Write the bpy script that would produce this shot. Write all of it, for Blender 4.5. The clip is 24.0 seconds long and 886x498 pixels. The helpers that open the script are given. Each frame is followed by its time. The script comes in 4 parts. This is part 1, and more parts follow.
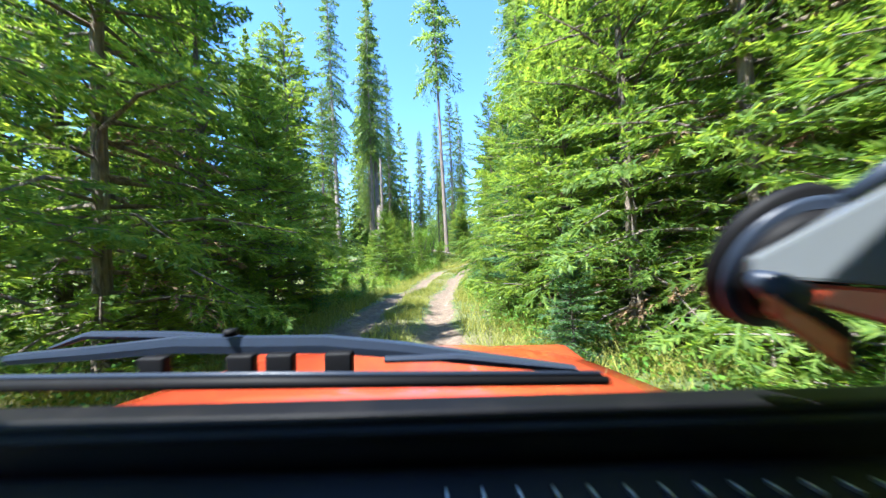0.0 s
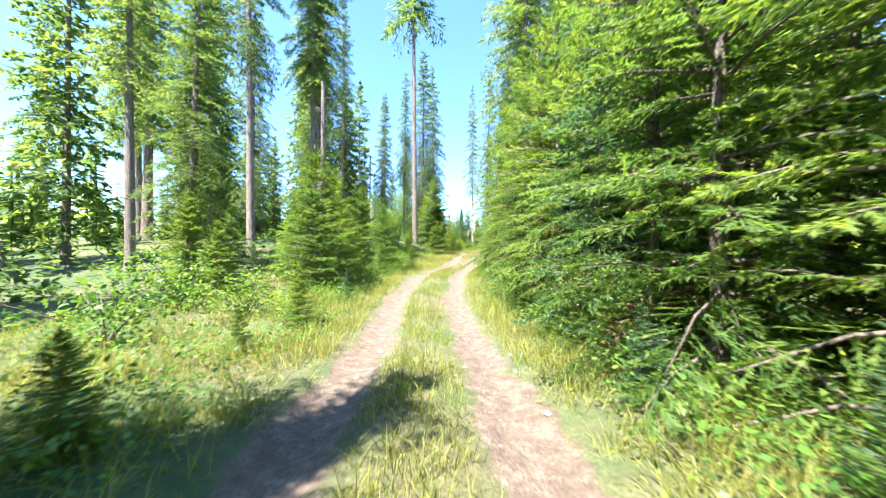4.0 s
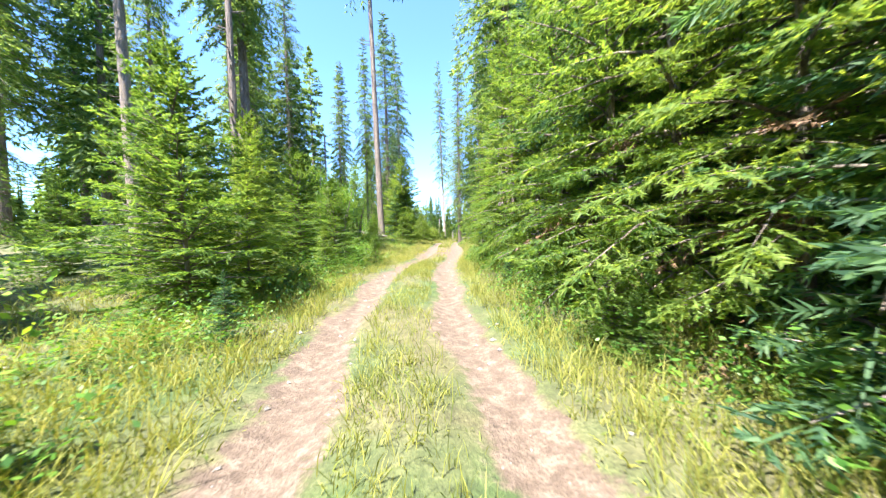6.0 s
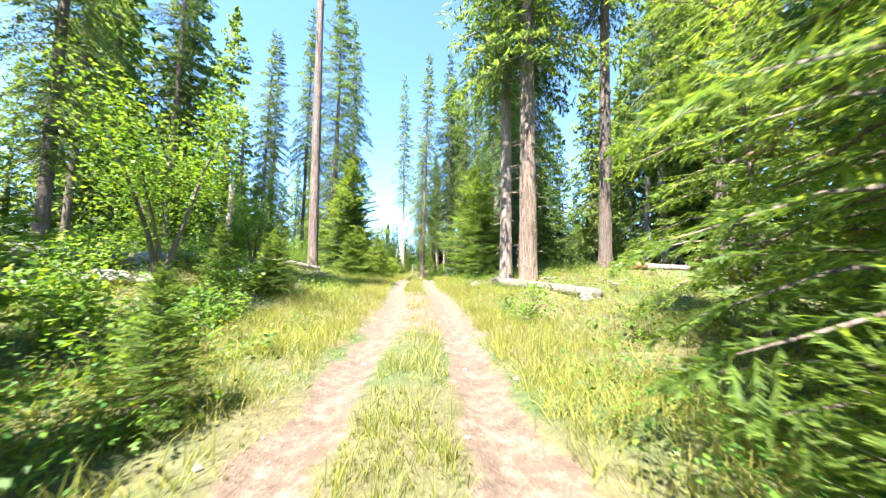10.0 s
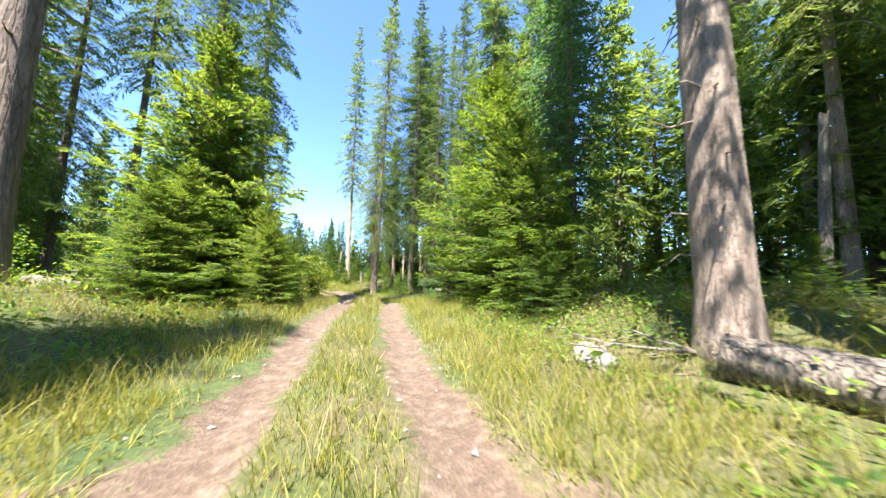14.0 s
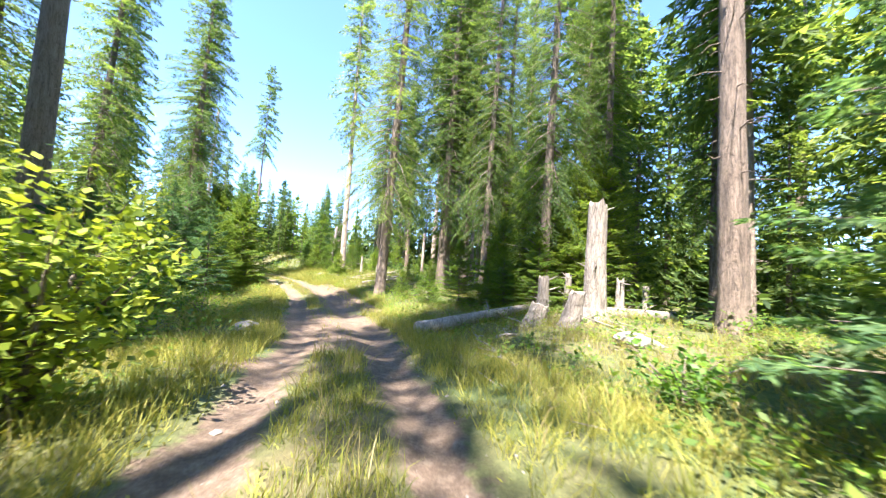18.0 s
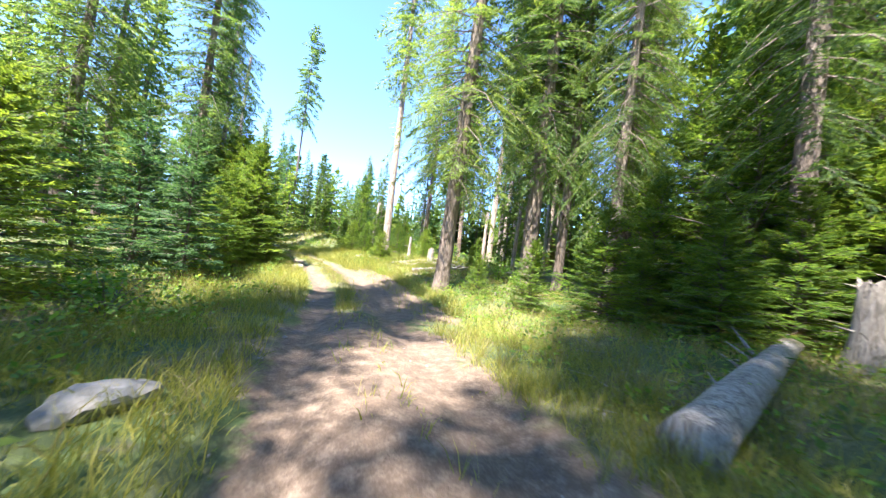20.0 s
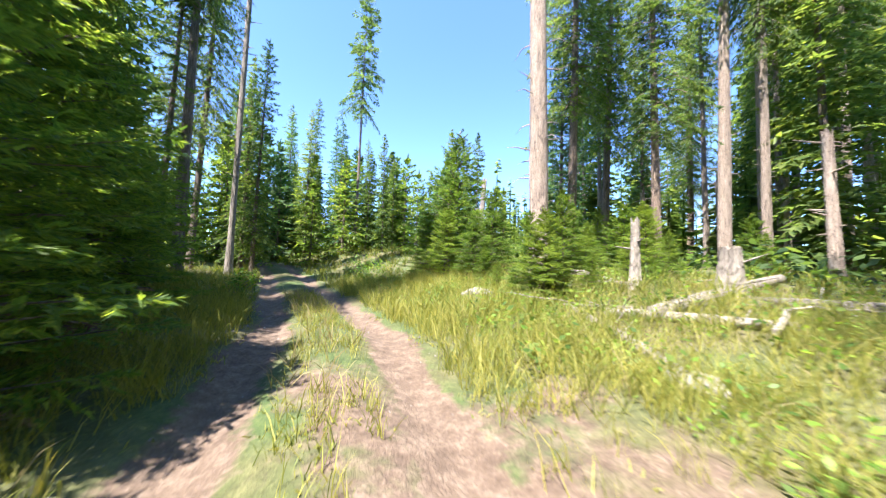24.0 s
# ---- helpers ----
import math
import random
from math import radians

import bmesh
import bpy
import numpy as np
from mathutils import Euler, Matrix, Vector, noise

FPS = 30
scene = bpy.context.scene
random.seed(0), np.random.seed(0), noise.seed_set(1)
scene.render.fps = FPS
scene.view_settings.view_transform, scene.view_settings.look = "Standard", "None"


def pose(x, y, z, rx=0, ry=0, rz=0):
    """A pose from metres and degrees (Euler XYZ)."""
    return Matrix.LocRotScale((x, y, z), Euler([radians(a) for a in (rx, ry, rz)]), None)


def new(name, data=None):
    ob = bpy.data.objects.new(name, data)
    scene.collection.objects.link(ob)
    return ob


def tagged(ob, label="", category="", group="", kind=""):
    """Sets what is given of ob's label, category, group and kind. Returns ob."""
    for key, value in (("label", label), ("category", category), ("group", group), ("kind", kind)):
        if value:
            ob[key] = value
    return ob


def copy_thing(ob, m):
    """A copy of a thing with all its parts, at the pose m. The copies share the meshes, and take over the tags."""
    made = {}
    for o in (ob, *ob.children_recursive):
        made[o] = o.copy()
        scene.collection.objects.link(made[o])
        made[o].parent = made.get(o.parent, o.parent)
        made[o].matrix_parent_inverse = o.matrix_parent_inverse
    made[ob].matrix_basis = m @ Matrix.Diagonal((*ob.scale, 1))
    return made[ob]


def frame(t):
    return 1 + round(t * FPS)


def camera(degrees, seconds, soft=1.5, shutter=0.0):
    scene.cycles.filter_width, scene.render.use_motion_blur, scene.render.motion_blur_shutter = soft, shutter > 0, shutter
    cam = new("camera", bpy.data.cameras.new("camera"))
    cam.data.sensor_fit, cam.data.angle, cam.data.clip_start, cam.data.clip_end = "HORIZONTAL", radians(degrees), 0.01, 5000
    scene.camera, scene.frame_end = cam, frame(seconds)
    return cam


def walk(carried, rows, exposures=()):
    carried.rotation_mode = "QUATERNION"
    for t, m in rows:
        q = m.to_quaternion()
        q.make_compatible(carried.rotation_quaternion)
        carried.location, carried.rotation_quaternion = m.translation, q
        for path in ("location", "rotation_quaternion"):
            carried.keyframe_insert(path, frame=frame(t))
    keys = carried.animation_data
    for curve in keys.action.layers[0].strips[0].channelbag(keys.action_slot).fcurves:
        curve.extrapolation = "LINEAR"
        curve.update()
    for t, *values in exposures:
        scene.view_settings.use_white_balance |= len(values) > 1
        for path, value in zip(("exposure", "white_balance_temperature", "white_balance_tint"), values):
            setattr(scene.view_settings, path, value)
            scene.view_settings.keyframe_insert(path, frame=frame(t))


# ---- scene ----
cam = camera(110.6, 24.0, soft=1.25, shutter=0.25)
PATH = [
    (0, 2.174, -9.644, 1.491, 8.63, 0.94, 2.61),
    (0.5, 1.767, -8.633, 1.470, 7.99, 0.23, 1.31),
    (1, 1.412, -7.683, 1.463, 6.68, -0.53, 0.95),
    (1.5, 1.092, -6.800, 1.448, 5.76, -1.29, -0.09),
    (2, 0.777, -5.764, 1.436, 4.54, -0.88, -0.69),
    (2.5, 0.409, -4.611, 1.424, 3.29, -0.38, -1.80),
    (4.5, -0.349, 0.871, 1.319, -0.69, -0.07, 0.15),
    (5, -0.465, 1.950, 1.242, -2.43, -1.17, 0.50),
    (5.5, -0.516, 3.005, 1.160, -3.80, -1.53, 1.73),
    (6, -0.575, 4.044, 1.076, -5.08, -1.62, 1.87),
    (6.5, -0.626, 5.132, 1.009, -6.02, -1.24, 1.56),
    (7, -0.715, 6.255, 1.044, -7.04, -0.60, -0.27),
    (7.5, -0.818, 7.444, 1.099, -7.44, 0.12, -0.80),
    (8, -0.854, 8.663, 1.148, -8.61, 0.94, 0.32),
    (8.5, -0.792, 9.845, 1.197, -9.93, 1.00, 1.22),
    (9, -0.719, 10.981, 1.290, -10.62, 1.82, 0.12),
    (9.5, -0.670, 12.158, 1.411, -12.32, 3.35, -1.93),
    (10, -0.517, 13.483, 1.445, -13.78, 4.32, -0.77),
    (10.5, -0.420, 14.838, 1.346, -16.51, 4.17, -0.97),
    (12.5, 0.690, 20.640, 1.462, -23.35, 5.14, 0.41),
    (13, 1.002, 22.320, 1.563, -23.72, 5.78, 0.21),
    (13.5, 1.276, 23.976, 1.663, -23.80, 6.36, -0.77),
    (14, 1.444, 25.544, 1.725, -22.73, 6.18, -1.76),
    (14.5, 1.574, 27.228, 1.786, -21.65, 5.98, -3.48),
    (15, 1.761, 29.014, 1.843, -20.73, 6.11, -3.49),
    (15.5, 2.050, 30.766, 1.893, -20.38, 5.89, -3.97),
    (16, 2.323, 32.447, 2.003, -20.64, 6.15, -4.23),
    (16.5, 2.673, 34.033, 2.096, -21.17, 6.06, -4.17),
    (17, 3.064, 35.557, 2.131, -21.90, 5.63, -3.50),
    (17.5, 3.385, 37.145, 2.111, -21.80, 4.82, -3.46),
    (18, 3.609, 38.686, 2.029, -21.92, 3.99, -4.09),
    (18.5, 3.686, 40.268, 1.930, -20.77, 3.27, -4.94),
    (20.5, 3.653, 46.841, 1.488, -14.22, 1.40, -7.54),
    (21, 3.655, 48.627, 1.414, -13.53, 1.30, -7.75),
    (21.5, 3.731, 50.393, 1.366, -13.30, 1.92, -7.95),
    (22, 3.774, 52.143, 1.289, -13.24, 3.22, -7.48),
    (22.5, 3.722, 53.833, 1.265, -13.18, 4.35, -4.31),
    (23, 3.578, 55.537, 1.329, -11.47, 3.96, -2.33),
    (23.5, 3.276, 57.393, 1.450, -5.02, 3.59, -2.13),
    (24, 2.858, 59.091, 1.550, -1.06, 3.51, -2.10),
]
walk(cam, [(t, pose(x, y, z, 90 + p, r, a)) for t, x, y, z, a, p, r in PATH],
     [(0, 2.5, 5050, 8), (2.5, 2.85, 5250, 12), (5, 2.58, 5350, 14), (10, 2.75, 5600, 15), (13, 2.25, 5650, 18), (15, 2.5, 5650, 14), (17, 2.75, 5700, 18), (21, 2.85, 5500, 16), (23, 2.7, 5500, 16), (24, 2.35, 5500, 18)])

# ---- light ----
SUN_EL, SUN_BEARING = radians(61), radians(140)     # bearing: to the left of the way ahead (+y)
world = bpy.data.worlds.new("world")
scene.world = world
world.use_nodes = True
wn = world.node_tree.nodes
sky = wn.new("ShaderNodeTexSky")
sky.sky_type, sky.sun_disc = "NISHITA", False
sky.sun_elevation = SUN_EL
sky.sun_rotation = -SUN_BEARING
sky.air_density, sky.dust_density, sky.ozone_density = 1.15, 0.1, 4.0
world.node_tree.links.new(sky.outputs[0], wn["Background"].inputs[0])
wn["Background"].inputs[1].default_value = 0.105
sky.altitude = 2600
sun = new("sun", bpy.data.lights.new("sun", "SUN"))
sun.data.energy, sun.data.angle, sun.data.color = 5.0, radians(0.53), (1.0, 0.86, 0.66)
sun_dir = Vector((-math.sin(SUN_BEARING) * math.cos(SUN_EL), math.cos(SUN_BEARING) * math.cos(SUN_EL), math.sin(SUN_EL)))
sun.matrix_world = Matrix.Translation((0, 60, 60)) @ sun_dir.to_track_quat("Z", "Y").to_matrix().to_4x4()


# ---- materials ----
def material(name):
    m = bpy.data.materials.new(name)
    m.use_nodes = True
    nt = m.node_tree
    return m, nt, nt.nodes["Principled BSDF"]


def ramp(nt, fac, stops):
    r = nt.nodes.new("ShaderNodeValToRGB")
    el = r.color_ramp.elements
    while len(el) < len(stops):
        el.new(0.5)
    for e, (p, c) in zip(el, stops):
        e.position, e.color = p, (*c, 1)
    nt.links.new(fac, r.inputs[0])
    return r.outputs[0]


def noise_tex(nt, scale, detail=4.0, rough=0.6, coords="Object", stretch=(1, 1, 1)):
    tc = nt.nodes.new("ShaderNodeTexCoord")
    mp = nt.nodes.new("ShaderNodeMapping")
    mp.inputs["Scale"].default_value = stretch
    n = nt.nodes.new("ShaderNodeTexNoise")
    n.inputs["Scale"].default_value, n.inputs["Detail"].default_value, n.inputs["Roughness"].default_value = scale, detail, rough
    nt.links.new(tc.outputs[coords], mp.inputs[0])
    nt.links.new(mp.outputs[0], n.inputs["Vector"])
    return n.outputs["Fac"]


def blend(nt, fac, a, b, mode="MIX"):
    x = nt.nodes.new("ShaderNodeMix")
    x.data_type, x.blend_type = "RGBA", mode
    for sock, v in ((x.inputs[0], fac), (x.inputs[6], a), (x.inputs[7], b)):
        if isinstance(v, (int, float)):
            sock.default_value = v
        elif isinstance(v, tuple):
            sock.default_value = (*v, 1)
        else:
            nt.links.new(v, sock)
    return x.outputs[2]


def calc(nt, op, a, b=0.0, clamp=False):
    x = nt.nodes.new("ShaderNodeMath")
    x.operation, x.use_clamp = op, clamp
    for sock, v in ((x.inputs[0], a), (x.inputs[1], b)):
        if isinstance(v, (int, float)):
            sock.default_value = v
        else:
            nt.links.new(v, sock)
    return x.outputs[0]


def bumped(nt, bsdf, height, strength=0.5, distance=0.02):
    b = nt.nodes.new("ShaderNodeBump")
    b.inputs["Strength"].default_value, b.inputs["Distance"].default_value = strength, distance
    nt.links.new(height, b.inputs["Height"])
    nt.links.new(b.outputs[0], bsdf.inputs["Normal"])


def leaf_material(name, stops, glow, through_light=0.4, rough=0.55, patch=0.9):
    """Leaves or needles: colour varies from spray to spray and from plant to plant; light passes through."""
    m, nt, bsdf = material(name)
    geo = nt.nodes.new("ShaderNodeNewGeometry")
    info = nt.nodes.new("ShaderNodeObjectInfo")
    big = noise_tex(nt, patch, 2.0)
    mixv = calc(nt, "ADD", calc(nt, "MULTIPLY", geo.outputs["Random Per Island"], 0.5), calc(nt, "MULTIPLY", big, 0.5))
    mixv = calc(nt, "ADD", mixv, calc(nt, "MULTIPLY", calc(nt, "SUBTRACT", info.outputs["Random"], 0.5), 0.3), True)
    col = ramp(nt, mixv, stops)
    nt.links.new(col, bsdf.inputs["Base Color"])
    bsdf.inputs["Roughness"].default_value = rough
    bsdf.inputs["Specular IOR Level"].default_value = 0.35
    tr = nt.nodes.new("ShaderNodeBsdfTranslucent")
    nt.links.new(blend(nt, 1.0, col, glow, "MULTIPLY"), tr.inputs[0])
    mix = nt.nodes.new("ShaderNodeMixShader")
    mix.inputs[0].default_value = through_light
    nt.links.new(bsdf.outputs[0], mix.inputs[1])
    nt.links.new(tr.outputs[0], mix.inputs[2])
    nt.links.new(mix.outputs[0], nt.nodes["Material Output"].inputs[0])
    return m


def bark_material(name, dark, mid, light, scale=9.0, lift=0.9, plates=15.0, furrow=0.12, drawn=0.14):
    """Bark or weathered wood: upright plates parted by dark cracks, over coarse and fine grain."""
    m, nt, bsdf = material(name)
    ridges = noise_tex(nt, scale, 6.0, 0.65, stretch=(1, 1, 0.16))
    flakes = noise_tex(nt, scale * 3.4, 4.0, 0.7, stretch=(1, 1, 0.5))
    stain = noise_tex(nt, 0.7, 3.0)
    info = nt.nodes.new("ShaderNodeObjectInfo")
    f = calc(nt, "ADD", calc(nt, "MULTIPLY", ridges, 0.62), calc(nt, "MULTIPLY", flakes, 0.38))
    tc = nt.nodes.new("ShaderNodeTexCoord")
    mp = nt.nodes.new("ShaderNodeMapping")
    mp.inputs["Scale"].default_value = (1, 1, drawn)
    nt.links.new(tc.outputs["Object"], mp.inputs[0])
    warp = nt.nodes.new("ShaderNodeVectorMath")
    warp.operation = "MULTIPLY_ADD"
    nz = nt.nodes.new("ShaderNodeTexNoise")
    nz.inputs["Scale"].default_value, nz.inputs["Detail"].default_value = 5.0, 4.0
    nt.links.new(mp.outputs[0], nz.inputs["Vector"])
    nt.links.new(nz.outputs["Color"], warp.inputs[0])
    warp.inputs[1].default_value = (0.16, 0.16, 0.16)
    nt.links.new(mp.outputs[0], warp.inputs[2])
    vor = nt.nodes.new("ShaderNodeTexVoronoi")
    vor.feature = "DISTANCE_TO_EDGE"
    vor.inputs["Scale"].default_value = plates
    nt.links.new(warp.outputs[0], vor.inputs["Vector"])
    crack = calc(nt, "MULTIPLY", vor.outputs["Distance"], 9.0, True)
    f = calc(nt, "ADD", calc(nt, "MULTIPLY", f, 0.86), calc(nt, "MULTIPLY", calc(nt, "SUBTRACT", crack, 0.7), furrow))
    col = ramp(nt, f, [(0.22, tuple(0.5 * q for q in dark)), (0.3, dark), (0.42, mid), (0.54, light)])
    col = blend(nt, calc(nt, "MULTIPLY", stain, 0.5), col, blend(nt, 0.5, mid, (0.33, 0.31, 0.27)))
    hsv = nt.nodes.new("ShaderNodeHueSaturation")
    nt.links.new(calc(nt, "ADD", calc(nt, "MULTIPLY", info.outputs["Random"], 0.4), 0.8), hsv.inputs["Value"])
    nt.links.new(col, hsv.inputs["Color"])
    nt.links.new(hsv.outputs[0], bsdf.inputs["Base Color"])
    bsdf.inputs["Roughness"].default_value = 0.92
    bumped(nt, bsdf, f, lift, 0.12)
    return m


NEEDLE_YOUNG = leaf_material("young_needles", [(0.15, (0.06, 0.125, 0.03)), (0.45, (0.135, 0.23, 0.044)), (0.8, (0.26, 0.345, 0.062))], (1.55, 1.4, 0.55), 0.64)
NEEDLE_OLD = leaf_material("old_needles", [(0.15, (0.045, 0.092, 0.034)), (0.5, (0.115, 0.186, 0.054)), (0.85, (0.235, 0.305, 0.078))], (1.5, 1.4, 0.6), 0.62, patch=0.5)
NEEDLE_BLUE = leaf_material("blue_green_needles", [(0.15, (0.038, 0.09, 0.05)), (0.5, (0.09, 0.172, 0.076)), (0.85, (0.165, 0.26, 0.095))], (1.4, 1.4, 0.7), 0.58)
NEEDLE_DEAD = leaf_material("dead_needles", [(0.2, (0.12, 0.065, 0.035)), (0.8, (0.3, 0.19, 0.1))], (1.2, 1.0, 0.6), 0.15)
BROADLEAF = leaf_material("broad_leaves", [(0.15, (0.045, 0.12, 0.018)), (0.5, (0.13, 0.25, 0.028)), (0.85, (0.26, 0.37, 0.05))], (1.6, 1.4, 0.4), 0.45, 0.45)
# brighter than BROADLEAF: sunlight put into the colour to offset one shrub's self-shading
GLOSSY_SUNLIT_LEAF = leaf_material("glossy_sunlit_leaves", [(0.15, (0.1, 0.17, 0.025)), (0.5, (0.25, 0.33, 0.04)), (0.85, (0.42, 0.46, 0.07))], (1.6, 1.5, 0.5), 0.45, 0.5)
GRASS = leaf_material("grass_blades", [(0.15, (0.075, 0.125, 0.028)), (0.5, (0.225, 0.245, 0.045)), (0.85, (0.42, 0.39, 0.095))], (1.4, 1.3, 0.5), 0.4, 0.6, 0.35)
STRAW = leaf_material("dry_grass", [(0.2, (0.2, 0.17, 0.07)), (0.8, (0.42, 0.36, 0.18))], (1.2, 1.1, 0.7), 0.35, 0.7)
BARK = bark_material("fir_bark", (0.046, 0.034, 0.026), (0.145, 0.108, 0.082), (0.28, 0.215, 0.165))
BARK_PALE = bark_material("pale_fir_bark", (0.08, 0.062, 0.052), (0.34, 0.265, 0.205), (0.52, 0.435, 0.355), 13.0, 1.0, 26.0, 0.1)
BARK_RED = bark_material("old_red_bark", (0.06, 0.04, 0.028), (0.2, 0.14, 0.1), (0.36, 0.265, 0.19), 8.0, 1.0, 21.0, 0.17, 0.075)
TWIG = bark_material("twig_bark", (0.05, 0.04, 0.03), (0.12, 0.095, 0.075), (0.2, 0.16, 0.13), 14.0, 0.4, 30.0, 0.1)
LOG_BARK = bark_material("fallen_bark", (0.055, 0.045, 0.036), (0.175, 0.145, 0.115), (0.31, 0.265, 0.215), 7.0, 1.0, 16.0, 0.16)
DEADWOOD = bark_material("bleached_wood", (0.1, 0.085, 0.07), (0.235, 0.205, 0.17), (0.36, 0.325, 0.28), 8.0, 0.8, 14.0, 0.14)
ROTWOOD = bark_material("rotten_wood", (0.1, 0.045, 0.02), (0.3, 0.14, 0.06), (0.45, 0.26, 0.13), 9.0, 0.8)


def rock_material():
    m, nt, bsdf = material("rock")
    a, b = noise_tex(nt, 2.5, 8.0, 0.65), noise_tex(nt, 14.0, 5.0, 0.6)
    f = calc(nt, "ADD", calc(nt, "MULTIPLY", a, 0.6), calc(nt, "MULTIPLY", b, 0.4))
    nt.links.new(ramp(nt, f, [(0.3, (0.12, 0.11, 0.096)), (0.5, (0.22, 0.207, 0.185)), (0.7, (0.36, 0.345, 0.315))]), bsdf.inputs["Base Color"])
    bsdf.inputs["Roughness"].default_value = 0.9
    bumped(nt, bsdf, f, 0.7, 0.04)
    return m


# bare earth: middle across and along the track, half width, half length, share of grass left on it
BARE_EARTH = ((1.3, 56.6, 1.52, 5.5, 0.12), (0.2, 48.6, 1.6, 4.6, 0.15), (0.0, 23.2, 1.5, 4.2, 0.3))


def ground_material():
    """Two dirt ruts, a grassy crown between them and grassy, littered verges, laid out by the distance from the track's middle."""
    m, nt, bsdf = material("forest_ground")
    uv = nt.nodes.new("ShaderNodeUVMap")
    uv.uv_map = "across"
    sep = nt.nodes.new("ShaderNodeSeparateXYZ")
    nt.links.new(uv.outputs[0], sep.inputs[0])
    wob = noise_tex(nt, 0.8, 5.0, 0.7)
    fine = noise_tex(nt, 7.0, 6.0, 0.7)
    grit = noise_tex(nt, 38.0, 4.0, 0.7)
    dist = calc(nt, "ADD", calc(nt, "ABSOLUTE", sep.outputs[0]), calc(nt, "MULTIPLY", calc(nt, "SUBTRACT", wob, 0.5), 0.9))
    dist = calc(nt, "ADD", dist, calc(nt, "MULTIPLY", calc(nt, "SUBTRACT", fine, 0.5), 0.35))
    rut = calc(nt, "SUBTRACT", 1.0, calc(nt, "MULTIPLY", calc(nt, "ABSOLUTE", calc(nt, "SUBTRACT", dist, 0.85)), 2.5), True)
    rut = calc(nt, "MULTIPLY", calc(nt, "SUBTRACT", rut, 0.1), 4.0, True)
    # the worn, widened stretches of bare earth
    for across, along, half_w, half_l, left in BARE_EARTH:
        wide = calc(nt, "MAXIMUM", calc(nt, "MULTIPLY", calc(nt, "ABSOLUTE", calc(nt, "SUBTRACT", sep.outputs[0], across)), 1 / half_w),
                    calc(nt, "MULTIPLY", calc(nt, "ABSOLUTE", calc(nt, "SUBTRACT", sep.outputs[1], along)), 1 / half_l))
        wide = calc(nt, "ADD", wide, calc(nt, "MULTIPLY", calc(nt, "SUBTRACT", wob, 0.5), 2.2))
        rut = calc(nt, "MAXIMUM", rut, calc(nt, "MULTIPLY", calc(nt, "SUBTRACT", 1.0, wide), 3.5, True))
    dirt = ramp(nt, calc(nt, "ADD", calc(nt, "MULTIPLY", fine, 0.6), calc(nt, "MULTIPLY", grit, 0.4)),
                [(0.3, (0.05, 0.033, 0.021)), (0.5, (0.13, 0.093, 0.063)), (0.68, (0.265, 0.205, 0.15))])
    duff = ramp(nt, calc(nt, "ADD", calc(nt, "MULTIPLY", fine, 0.5), calc(nt, "MULTIPLY", grit, 0.5)),
                [(0.3, (0.05, 0.042, 0.02)), (0.5, (0.11, 0.1, 0.04)), (0.7, (0.22, 0.2, 0.095))])
    # moss colour darkened to read as shade beneath the grass
    shaded_moss = ramp(nt, calc(nt, "ADD", calc(nt, "MULTIPLY", fine, 0.5), calc(nt, "MULTIPLY", grit, 0.5)),
                [(0.3, (0.02, 0.036, 0.01)), (0.5, (0.055, 0.088, 0.02)), (0.7, (0.13, 0.155, 0.045))])
    patch = calc(nt, "MULTIPLY", calc(nt, "SUBTRACT", noise_tex(nt, 0.35, 4.0), 0.42), 6.0, True)
    veg = blend(nt, patch, duff, shaded_moss)
    nt.links.new(blend(nt, rut, veg, dirt), bsdf.inputs["Base Color"])
    bsdf.inputs["Roughness"].default_value = 0.95
    bumped(nt, bsdf, calc(nt, "ADD", fine, calc(nt, "MULTIPLY", grit, 0.5)), 0.8, 0.05)
    return m


ROCK = rock_material()
GROUND = ground_material()


# ---- mesh tools ----
def mesh_object(name, verts, faces, mat, parent=None, label="", smooth=False, offset=(0, 0, 0)):
    me = bpy.data.meshes.new(name)
    me.from_pydata(verts, [], faces)
    me.materials.append(mat)
    if smooth:
        me.shade_smooth()
    ob = new(name, me)
    ob.location = offset
    if parent is not None:
        ob.parent = parent
    if label:
        tagged(ob, label)
    return ob


def part(name, bm, mat, parent, label=""):
    me = bpy.data.meshes.new(name)
    bm.to_mesh(me)
    bm.free()
    me.materials.append(mat)
    ob = new(name, me)
    ob.parent = parent
    return tagged(ob, label) if label else ob


class Blades:
    """Collects kite-shaped sprays and thin stems as plain lists for one mesh."""

    def __init__(self):
        self.v, self.f = [], []

    def kites(self, base, along, side, length, width, fat=0.42):
        """Arrays of kites: base (n,3), unit along and side (n,3), length and width (n,)."""
        n0 = sum(len(a) for a in self.v)
        n = len(base)
        mid = base + along * (length * fat)[:, None]
        q = np.stack([base, mid + side * (width / 2)[:, None], base + along * length[:, None], mid - side * (width / 2)[:, None]], 1)
        self.v.append(q.reshape(-1, 3))
        self.f.append(np.arange(4 * n).reshape(-1, 4) + n0)

    def tris(self, base, along, side, length, width):
        n0 = sum(len(a) for a in self.v)
        n = len(base)
        q = np.stack([base + side * (width / 2)[:, None], base - side * (width / 2)[:, None], base + along * length[:, None]], 1)
        self.v.append(q.reshape(-1, 3))
        self.f.append(np.arange(3 * n).reshape(-1, 3) + n0)

    def object(self, name, mat, parent=None, label=""):
        verts = np.concatenate(self.v)
        faces = [f for a in self.f for f in a.tolist()]
        return mesh_object(name, verts.tolist(), faces, mat, parent, label)


def unit(a):
    return a / np.maximum(np.linalg.norm(a, axis=-1, keepdims=True), 1e-9)


